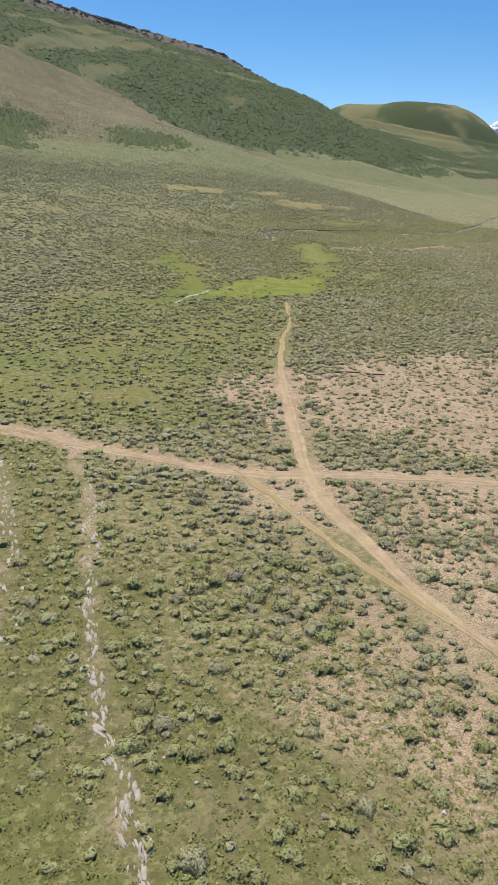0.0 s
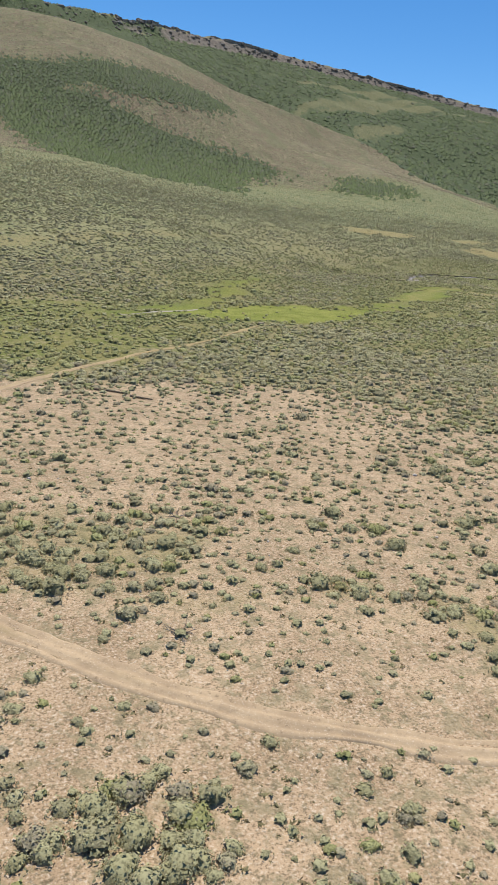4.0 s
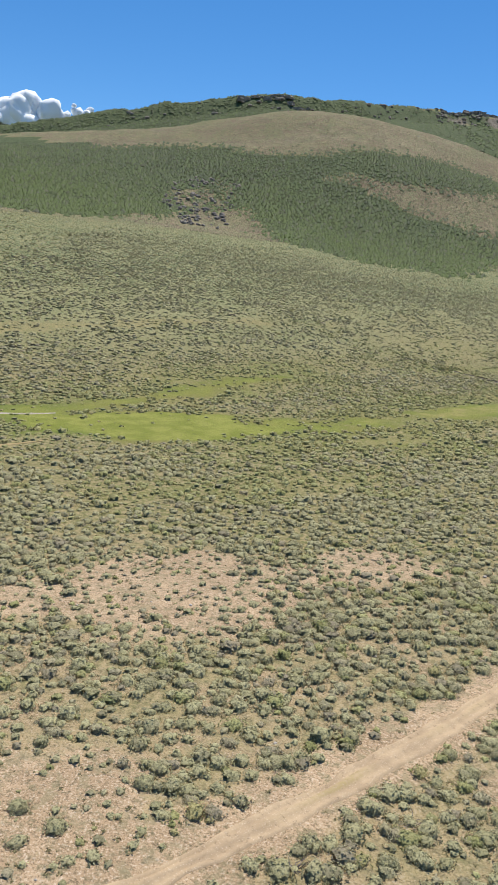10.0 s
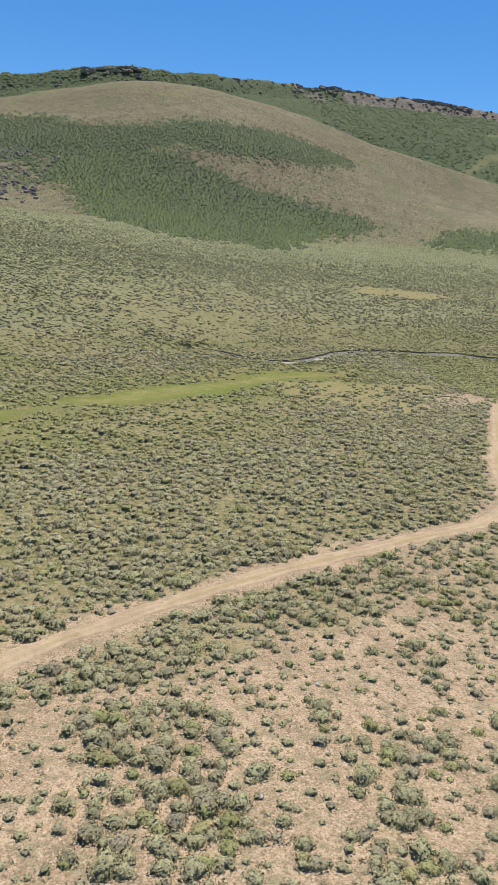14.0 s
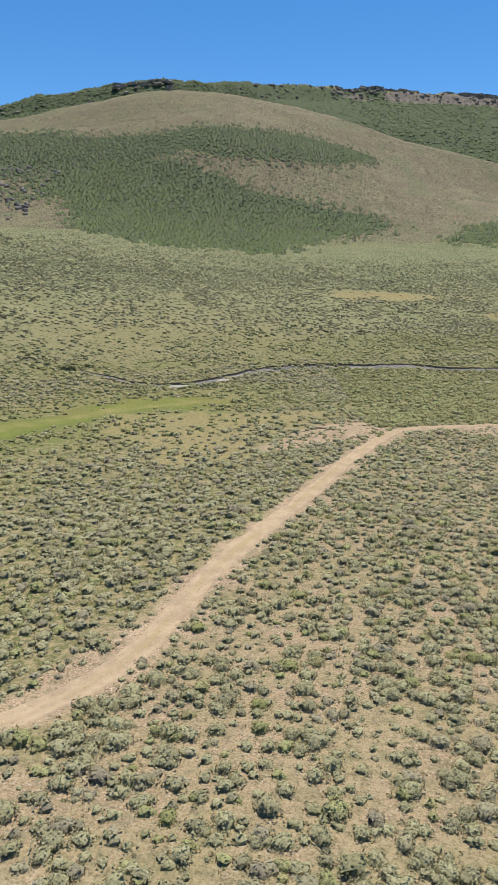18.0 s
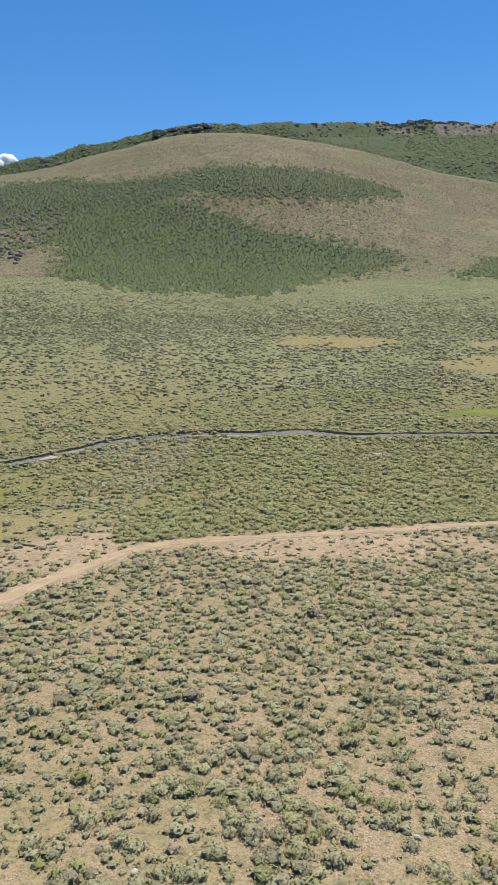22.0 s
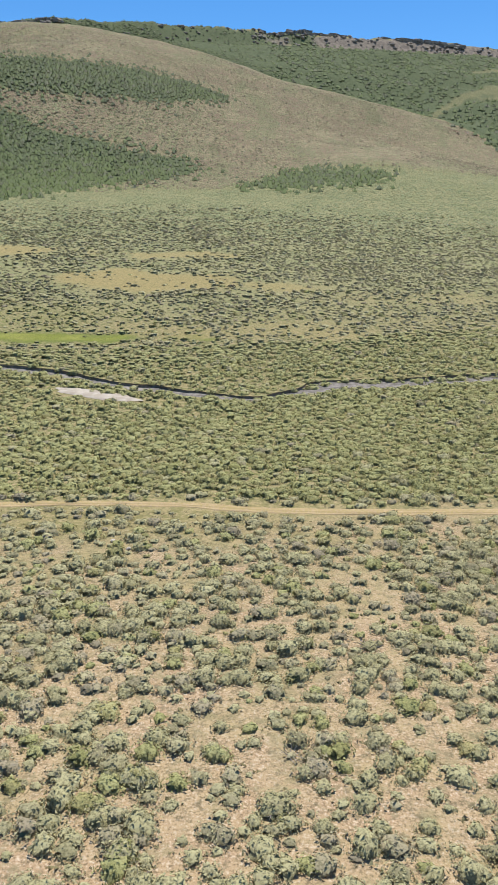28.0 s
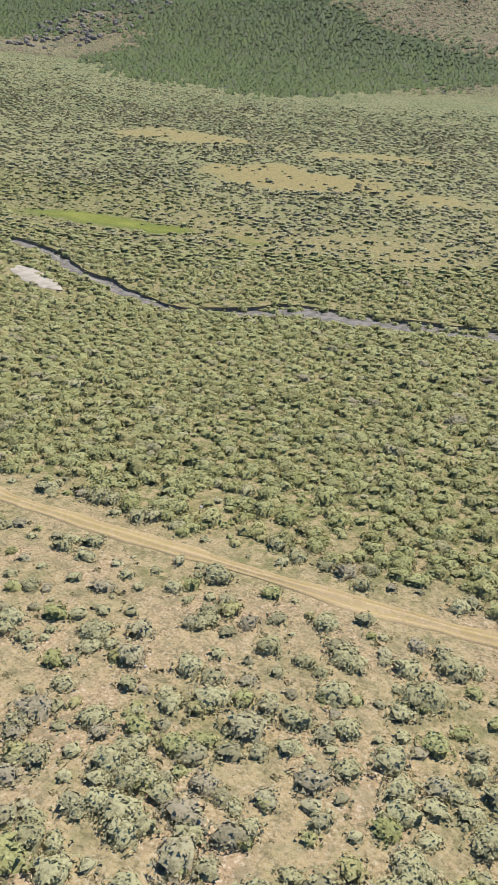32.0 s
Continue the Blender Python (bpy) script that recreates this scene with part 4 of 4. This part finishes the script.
px, py, dist, ahead = px[inside_view], py[inside_view], dist[inside_view], ahead[inside_view]
keep, wide, tone, greenish = shrub_stand(px, py)
wide = wide * np.where(dist > 165, 1.2, np.where(dist > 72, 1.1, np.interp(dist, [22, 60], [0.9, 1.03])))
look_size = wide / np.hypot(dist, 20)
upland = py - np.interp(px, BENCH_X, BENCH_Y) > 2 + 6 * fractal(px, py, 20, 2)
for name, cond, templates in (("closest", (look_size >= 0.037) & ahead, CLOSEST), ("close", (look_size >= 0.026) & (look_size < 0.037) & ahead, CLOSE), ("near", (look_size >= 0.0095) & (look_size < 0.026) & ahead & ~upland, NEAR), ("mid", (look_size >= 0.0048) & (look_size < 0.0095) & ahead & ~upland, MIDDLE), ("upland", (look_size >= 0.0036) & ahead & upland, UPLAND), ("far", ((look_size < 0.0036) | (~upland & (look_size < 0.0048))) & ahead, FAR)):
    for g, mat, what in ((False, MAT_SAGE, "grey-green sagebrush"), (True, MAT_GREEN, "yellow-green meadow shrubs")):
        i = np.where(keep & cond & (greenish == g))[0]
        if len(i):
            where = {"closest": "on the dusty flat", "close": "over bare soil", "near": "on the open flat", "mid": "across the valley floor", "upland": "over the lower bench", "far": "on the rising bench"}[name]
            stand("sagebrush_stand" if not g else "meadow_shrub_stand", templates, px[i], py[i], mat, what + " scattered " + where, wide[i], tone[i], 0.7 if name == "upland" else 0.95)

fx, fy = plant_places(185, 640, 130, 620, 0.2)
fz = zones(fx, fy)
i = np.where((fx > np.interp(fy, [120, 190, 250, 300, 420, 620], [185, 185, 195, 215, 225, 300])) & (fz["on_hill"] < 0.6) & (fz["mountain"] < 0.5) & (rng.rand(len(fx)) < 0.8 + 0.6 * fractal(fx, fy, 30, 3)))[0]
stand("sagebrush_stand", FAR, fx[i], fy[i], MAT_SAGE, "grey-green sagebrush on the bench farther up the valley", 1.0 + 0.9 * rng.rand(len(i)), np.c_[rng.rand(len(i)), rng.rand(len(i)), rng.rand(len(i))])

qx, qy = plant_places(-250, 215, -112, 175, 1.3)
near_line = polyline_near(qx, qy, LINE)
some = (near_line[0] < 50) & (near_line[2] < 0)
qx, qy, near_line = qx[some], qy[some], [w[some] for w in near_line]
qz = zones(qx, qy)
i = np.where((near_line[0] < 62) & (near_line[2] < 0) & (qz["near_track"] > 1.0) & (rng.rand(len(qx)) < 0.75) & (polyline_near(qx, qy, SPUR)[0] > 0.9))[0]
size = 0.14 + 0.22 * rng.rand(len(i)) ** 2
grass = new("bunchgrass", scatter_mesh("bunchgrass", GRASS, qx[i], qy[i], ground_at(qx[i], qy[i]) - 0.02, size, size * 0.9, np.c_[rng.rand(len(i)), rng.rand(len(i)), rng.rand(len(i))], MAT_DRY))
tagged(grass, "small dry tan bunchgrass tussocks between the shrubs", "grass", kind="stuff")

gx, gy = plant_places(-222, -176, -64, 12, 6.0)
gz = zones(gx, gy)
i = np.where((gx < -184 + 8 * fractal(gx, gy, 10, 3)) & (gz["wash"] > 0.7) & (gz["near_track"] > 1.3) & (polyline_near(gx, gy, SPUR)[0] > 1.4) & (rng.rand(len(gx)) < 0.75 + 0.6 * fractal(gx, gy, 7, 3)))[0]
size = 0.22 + 0.36 * rng.rand(len(i)) ** 1.5
grass = new("meadow_grass", scatter_mesh("meadow_grass", MEADOW, gx[i], gy[i], ground_at(gx[i], gy[i]) - 0.02, size, size * 0.8, np.c_[rng.rand(len(i)), rng.rand(len(i)), rng.rand(len(i))], MAT_TUFT))
tagged(grass, "olive green grass tufts in the damp hollow", "grass", kind="stuff")

# ---- groves ----
def tree_template(seed, sprigs, lobes):
    """A unit tree: a thin trunk under a tall uneven crown of upright leaf clumps."""
    v, f, n, leafy = bush_template(seed, sprigs, 0.30, lobes, 4, 1, 0.7)
    v = v * [1, 1, 1.2] + [0, 0, 0.1]
    n = n + [0, 0, 0.7]
    k = len(v)
    trunk = [(0.05 * math.cos(2.1 * s), 0.05 * math.sin(2.1 * s), 0.0) for s in range(3)] + [(0, 0, 0.4)]
    side = [(k + s, k + (s + 1) % 3, k + 3) for s in range(3)]
    way = [(math.cos(2.1 * s), math.sin(2.1 * s), 0.3) for s in range(3)] + [(0, 0, 1)]
    n = np.vstack([n, way])
    return np.vstack([v, trunk]), np.vstack([f, side]), n / np.linalg.norm(n, axis=1)[:, None], np.r_[leafy + 0.3, [0, 0, 0, 0]]


TREES = [tree_template(60 + k, 5, 2) for k in range(7)]
SMALL_TREES = [tree_template(80 + k, 3, 1) for k in range(5)]
tx, ty = plant_places(-560, 200, 350, 760, 0.24)
tz = zones(tx + 7 * rng.randn(len(tx)), ty + 10 * rng.randn(len(tx)))
i = np.where((tz["wood"] > 0.5) & (rng.rand(len(tx)) < 0.80 + 0.6 * fractal(tx, ty, 22, 3)))[0]
tall = 2.4 + 2.0 * rng.rand(len(i)) + 0.8 * fractal(tx[i], ty[i], 40, 2)
tone = np.c_[np.clip(smooth(610, 430, ty[i]) + 0.22 * rng.randn(len(i)) + 0.5 * fractal(tx[i], ty[i], 50, 2), 0, 1), rng.rand(len(i)), rng.rand(len(i))]
grove = new("hillside_grove", scatter_mesh("hillside_grove", TREES, tx[i], ty[i], ground_at(tx[i], ty[i]) - 0.2, tall * 0.85, tall * 1.0, tone, MAT_TREE))
tagged(grove, "dense dark green aspen and brush groves on the dry hillside", "trees", kind="stuff")
tx, ty = rng.uniform(-900, 2300, 52000), rng.uniform(560, 2150, 52000)
some = (ty > 860) | (tx > 270)
tx, ty = np.r_[tx[some], rng.uniform(-650, 180, 15000)], np.r_[ty[some], rng.uniform(900, 1330, 15000)]
tz = zones(tx + 9 * rng.randn(len(tx)), ty + 9 * rng.randn(len(tx)))
i = np.where((tz["wood"] > 0.66) & (tz["mountain"] > 0.5))[0]
tall = (4.5 + 3 * rng.rand(len(i))) * np.where(tx[i] < 150, 0.62, 1.0)
tone = np.c_[np.clip(0.45 + 0.3 * rng.randn(len(i)), 0, 1), rng.rand(len(i)), rng.rand(len(i))]
grove = new("mountain_woods", scatter_mesh("mountain_woods", SMALL_TREES, tx[i], ty[i], ground_at(tx[i], ty[i]) - 0.5, tall * 1.25, tall * 1.1, tone, MAT_TREE))
tagged(grove, "dark green woods in bands below the rimrock", "trees", kind="stuff")
# low brown brush on the dry slopes
hx, hy = plant_places(-330, 360, 400, 820, 0.12)
hz = zones(hx, hy)
i = np.where((hz["tan"] > 0.3) & (hz["mountain"] < 0.5) & (rng.rand(len(hx)) < 0.7 + 1.3 * fractal(hx, hy, 70, 4) + 0.3 * (hx < 150) * (hy < 640)))[0]
size = 1.1 + 1.8 * rng.rand(len(i)) ** 2
brush = new("hill_brush", scatter_mesh("hill_brush", FAR, hx[i], hy[i], ground_at(hx[i], hy[i]) - 0.1, size, size * 0.8, np.c_[rng.rand(len(i)), rng.rand(len(i)), rng.rand(len(i))], MAT_BRUSH))
tagged(brush, "low brown brush dotted over the dry grass slopes", "shrubs", kind="stuff")


# ---- rocks ----
def rock_mesh(name, seed, material, levels=2, cut=0.35):
    """A weathered boulder one across: an uneven faceted lump."""
    r = random.Random(seed)
    bm = bmesh.new()
    bmesh.ops.create_icosphere(bm, subdivisions=levels, radius=0.5)
    planes = [(Vector((r.gauss(0, 1), r.gauss(0, 1), r.gauss(0, 0.7))).normalized(), cut + 0.14 * r.random()) for _ in range(9)]
    for v in bm.verts:
        for n, d in planes:
            over = v.co.dot(n) - d
            if over > 0:
                v.co -= n * over * 0.9
        v.co += v.co * 0.16 * noise.noise(v.co * 3 + Vector((seed, 0, 0)))
    me = bpy.data.meshes.new(name)
    bm.to_mesh(me)
    bm.free()
    me.materials.append(material)
    return me


def block_mesh(name, seed, material):
    """A broken cliff block one across: a box with worn edges, cracks and uneven faces."""
    bm = bmesh.new()
    bmesh.ops.create_cube(bm, size=1.0)
    bmesh.ops.subdivide_edges(bm, edges=bm.edges[:], cuts=3, use_grid_fill=True)
    for v in bm.verts:
        c = v.co.copy()
        v.co += 0.16 * Vector((noise.noise(c * 2.2 + Vector((seed, 0, 0))), noise.noise(c * 2.2 + Vector((0, seed, 0))), noise.noise(c * 2.2 + Vector((0, 0, seed)))))
        if c.z > 0.2:
            v.co.x *= 0.86
            v.co.y *= 0.86
    me = bpy.data.meshes.new(name)
    bm.to_mesh(me)
    bm.free()
    me.materials.append(material)
    return me


CLIFF = [rock_mesh("boulder", 100 + k, MAT_ROCK) for k in range(7)]
BLOCKS = [block_mesh("rim_rock", 3.7 * k + 1, MAT_ROCK) for k in range(8)]
rim_line = curve([r[:2] for r in RIM[2:11]], 9.0)
cliff = new("rimrock_cliff")
tagged(cliff, "dark weathered rimrock cliff along the mountain's crest", "cliff", kind="structure")
r = random.Random(5)
for k in range(len(rim_line) - 1):
    crag = value_noise(rim_line[k, 0], rim_line[k, 1], 130)
    if crag < (0.22 if rim_line[k, 0] > 90 else 0.6):
        continue
    t = rim_line[k + 1] - rim_line[k]
    t = t / np.hypot(*t)
    x, y = rim_line[k] + np.array([t[1], -t[0]]) * (9 + r.uniform(-4, 4)) + t * r.uniform(-4, 4)
    s = r.uniform(5, 14)
    tall = s * r.uniform(0.3, 0.6) * (0.55 + 1.1 * crag)
    ob = part("rock", BLOCKS[r.randrange(8)], cliff)
    ob.matrix_basis = Matrix.LocRotScale((x, y, float(ground_at(x, y)) + 0.02 * tall), Euler((0, 0, math.atan2(t[1], t[0]) + r.uniform(-0.4, 0.4))), (s * r.uniform(1.0, 1.9), s, tall))


def fallen_blocks(count, seed):
    """Broken blocks strewn over the steep ground below the crest, in one mesh."""
    q = np.random.RandomState(seed)
    vs, fs, base = [], [], 0
    for _ in range(count):
        k = q.randint(len(rim_line) - 1)
        if rim_line[k, 0] < 90 and q.rand() < 0.75:
            continue
        t = rim_line[k + 1] - rim_line[k]
        t = t / np.hypot(*t)
        x, y = rim_line[k] + np.array([t[1], -t[0]]) * (4 + 42 * q.rand()) + t * q.uniform(-5, 5)
        me = CLIFF[q.randint(7)]
        co = np.empty(len(me.vertices) * 3)
        me.vertices.foreach_get("co", co)
        tri = np.array([p.vertices[:] for p in me.polygons])
        s, w = 2.5 + 7 * q.rand() ** 2, q.rand() * 6.28
        c = co.reshape(-1, 3) * [s * 1.5, s, s * 0.7]
        vs.append(np.c_[c[:, 0] * math.cos(w) - c[:, 1] * math.sin(w) + x, c[:, 0] * math.sin(w) + c[:, 1] * math.cos(w) + y, c[:, 2] + float(ground_at(x, y)) + 0.1 * s])
        fs.append(tri + base)
        base += len(c)
    return mesh_from("talus", np.vstack(vs), np.vstack(fs), MAT_ROCK)


tagged(part("talus", fallen_blocks(900, 3), cliff), "brown broken blocks strewn below the crest", kind="stuff")
outcrop = new("hillside_outcrop")
tagged(outcrop, "tumble of dark brown boulders among the groves", "outcrop", kind="structure")
k = 0
while k < 170:
    x, y = r.uniform(-195, -130), r.uniform(425, 575)
    if inside(np.array([x]), np.array([y]), ROCKS, 6)[0] < 0.5 or value_noise(x, y, 16) < 0.4:
        continue
    k += 1
    s = r.uniform(1.2, 4.2)
    ob = part("boulder", CLIFF[r.randrange(7)], outcrop)
    ob.matrix_basis = Matrix.LocRotScale((x, y, float(ground_at(x, y)) + 0.1 * s), Euler((0, 0, r.uniform(0, 6))), (s, s, s * r.uniform(0.5, 0.9)))


# ---- clouds ----
def cloud(name, az, el, wide, tall, seed, label):
    """A far fair-weather cloud: a heap of rounded billows."""
    r = random.Random(seed)
    far = 4300.0
    c = Vector((math.sin(radians(az)) * far, math.cos(radians(az)) * far, math.tan(radians(el)) * far))
    right = Vector((math.cos(radians(az)), -math.sin(radians(az)), 0))
    bm = bmesh.new()
    for k in range(40):
        u = r.uniform(-1, 1)
        room = max(0.1, 1 - abs(u) ** 2.2) * (0.75 + 0.25 * math.sin(4 * u + seed))
        h = r.random() ** 1.3 * room
        size = wide * r.uniform(0.16, 0.30) * (1.05 - 0.55 * h)
        made = bmesh.ops.create_icosphere(bm, subdivisions=3, radius=size)["verts"]
        mid = c + right * (u * wide) + Vector((0, 0, h * tall)) + Vector((r.uniform(-1, 1), r.uniform(-1, 1), 0)) * wide * 0.25
        for v in made:
            n = noise.fractal(v.co / size * 1.6 + Vector((k * 3.1, seed, 0)), 0.9, 2.1, 3)
            v.co = mid + v.co * (1 + 0.28 * n)
            v.co.z = max(v.co.z, c.z - 0.02 * wide + 0.03 * wide * noise.noise(v.co / wide * 3))
    me = bpy.data.meshes.new(name)
    bm.to_mesh(me)
    bm.free()
    for p in me.polygons:
        p.use_smooth = True
    me.materials.append(MAT_CLOUD)
    return tagged(new(name, me), label, "cloud", kind="structure")


cloud("cloud", -25.6, 10.4, 350, 270, 3, "white heaped summer cloud behind the ridge")
cloud("cloud", -19.2, 10.6, 120, 165, 8, "small white summer cloud beside a larger one")
cloud("cloud", 55.7, 4.75, 150, 55, 5, "white summer cloud low over the valley's head")


# ---- single plants and small things of the flat ----
def stick(v, f, a, b, ra, rb):
    """A three-sided twig from a to b."""
    d = (b - a) / (np.linalg.norm(b - a) + 1e-9)
    one = np.cross(d, [0.3, 0.5, 0.81])
    one /= np.linalg.norm(one)
    two = np.cross(d, one)
    k = len(v)
    for p, q in ((a, ra), (b, rb)):
        for s in range(3):
            v.append(p + q * (math.cos(2.094 * s) * one + math.sin(2.094 * s) * two))
    for s in range(3):
        t = (s + 1) % 3
        f += [(k + s, k + t, k + 3 + t), (k + s, k + 3 + t, k + 3 + s)]


def twig_mesh(name, seed, stems, reach, rise, thick):
    """A crooked fan of bare woody stems from one root."""
    r = np.random.RandomState(seed)
    v, f = [], []
    for k in range(stems):
        w = 2 * math.pi * (k + r.rand()) / stems
        p, q = np.array([0, 0, -0.05]), thick
        way = np.array([math.cos(w), math.sin(w), rise * (0.4 + r.rand())])
        for leg in range(3):
            step = way / np.linalg.norm(way) * reach * (0.25 + 0.2 * r.rand())
            stick(v, f, p, p + step, q, q * 0.65)
            if leg == 1:
                fork = step * 0.8 + 0.22 * reach * r.randn(3)
                stick(v, f, p + step, p + step + fork, q * 0.6, q * 0.25)
            p, q = p + step, q * 0.65
            way = way + 0.8 * r.randn(3) * [1, 1, 0.6] * 0.6
    return mesh_from(name, np.array(v), np.array(f), MAT_TWIG)


def foliage_mesh(seed, pads, size, lobes, material):
    v, f, n, leafy = bush_template(seed, pads, size, lobes, 9, 3, 0.4, 0.88)
    r = np.random.RandomState(seed)
    tone = np.tile([[0.25 + 0.5 * r.rand(), 0.4 * r.rand(), 0.0]], (len(v), 1))
    tone[:, 2] = leafy
    return mesh_from("foliage", v, f, material, True, [("tone", tone)], n)


models = []
for k in range(8):
    root = new("sagebrush")
    part("foliage", foliage_mesh(200 + k, 420, 0.065, 3 + k % 3, MAT_GREEN if k == 7 else MAT_SAGE), root)
    part("trunk", twig_mesh("trunk", 300 + k, 7, 0.55, 0.7, 0.022), root, "pale grey woody stems")
    words = "bright yellow-green rabbitbrush on open tan soil" if k == 7 else "grey-green sagebrush with pale woody stems on tan soil"
    models.append(tagged(root, words, "shrub", "large shrubs on the flat"))
i = np.where(keep & ahead & (dist > 13) & (dist < 40) & (zones(px, py)["near_track"] > 2.2))[0]
i = i[rng.permutation(len(i))[:280]]
for k, j in enumerate(i):
    w = 0.75 + 0.6 * rng.rand() ** 1.5
    m = Matrix.Translation((px[j], py[j], float(ground_at(px[j], py[j])) - 0.02)) @ Matrix.Rotation(rng.rand() * 6.28, 4, "Z") @ Matrix.Diagonal((w, w * (0.85 + 0.3 * rng.rand()), w * (0.8 + 0.35 * rng.rand()), 1))
    if k < 8:
        models[k].matrix_basis = m
    else:
        ob = copy_thing(models[k % 8 if k % 8 != 7 or k % 3 == 0 else k % 7], Matrix())
        ob.matrix_basis = m

dead = [twig_mesh("dead_sagebrush", 400 + k, 9, 0.6, 0.45, 0.028) for k in range(5)]
i = np.where(keep & ahead & (dist > 14) & (dist < 48) & (zones(px, py)["near_track"] > 2.5))[0]
for k, j in enumerate(i[rng.permutation(len(i))[:110]]):
    ob = new("dead_sagebrush", dead[k % 5])
    s = 0.7 + 0.6 * rng.rand()
    ob.matrix_basis = Matrix.LocRotScale((px[j], py[j], float(ground_at(px[j], py[j])) + 0.06), Euler((0, 0, rng.rand() * 6.28)), (s, s, s))
    tagged(ob, "dead grey sagebrush skeleton with bare twisted stems", "dead shrub", "dead shrubs on the flat")

stones = [rock_mesh("stone", 500 + k, MAT_STONE, 2, 0.3) for k in range(5)]
i = np.where(~keep & ahead & (dist > 13) & (dist < 45) & (polyline_near(px, py, TRACK)[0] > 1.8) & (polyline_near(px, py, SPUR)[0] > 1.6))[0]
for k, j in enumerate(i[rng.permutation(len(i))[:130]]):
    ob = new("stone", stones[k % 5])
    s = 0.14 + 0.38 * rng.rand() ** 3
    ob.matrix_basis = Matrix.LocRotScale((px[j], py[j], float(ground_at(px[j], py[j])) + 0.12 * s), Euler((0, 0, rng.rand() * 6.28)), (s, s * 0.8, s * 0.55))
    tagged(ob, "pale weathered stone lying on bare soil", "stone", "loose stones on the flat")


def log_mesh(name, length, thick, seed):
    """A weathered round timber lying along x, tapered, cracked and slightly bent."""
    r = random.Random(seed)
    bm = bmesh.new()
    rings = []
    for k in range(9):
        u = k / 8
        q = thick * (1 - 0.35 * u) * (1 + 0.08 * r.uniform(-1, 1))
        cy, cz = 0.06 * length * math.sin(2.5 * u + seed), q
        rings.append([bm.verts.new(((u - 0.5) * length, cy + q * math.cos(2 * math.pi * s / 8) * r.uniform(0.9, 1.08), cz + q * math.sin(2 * math.pi * s / 8) * r.uniform(0.9, 1.08))) for s in range(8)])
    for a, b in zip(rings, rings[1:]):
        for s in range(8):
            bm.faces.new((a[s], a[(s + 1) % 8], b[(s + 1) % 8], b[s]))
    bm.faces.new(rings[0][::-1]), bm.faces.new(rings[-1])
    me = bpy.data.meshes.new(name)
    bm.to_mesh(me)
    bm.free()
    me.materials.append(MAT_BANK)
    return me


for x, y, turn, length in ((12.4, 110.9, -20, 3.4), (-138.3, -2.9, -38, 3.6), (-135.6, -5.6, -40, 2.4)):
    ob = tagged(new("fallen_log", log_mesh("fallen_log", length, 0.11, int(abs(x)))), "dark weathered fallen log lying among low shrubs", "log")
    ob.matrix_basis = Matrix.LocRotScale((x, y, float(ground_at(x, y)) + 0.02), Euler((0, 0, radians(turn))), None)
post = tagged(new("fence_post", log_mesh("fence_post", 1.5, 0.07, 4)), "old grey wooden post standing by the stream", "post")
post.matrix_basis = Matrix.LocRotScale((74.8, 184.6, float(ground_at(74.8, 184.6)) + 0.65), Euler((0, radians(-88), 0)), None)
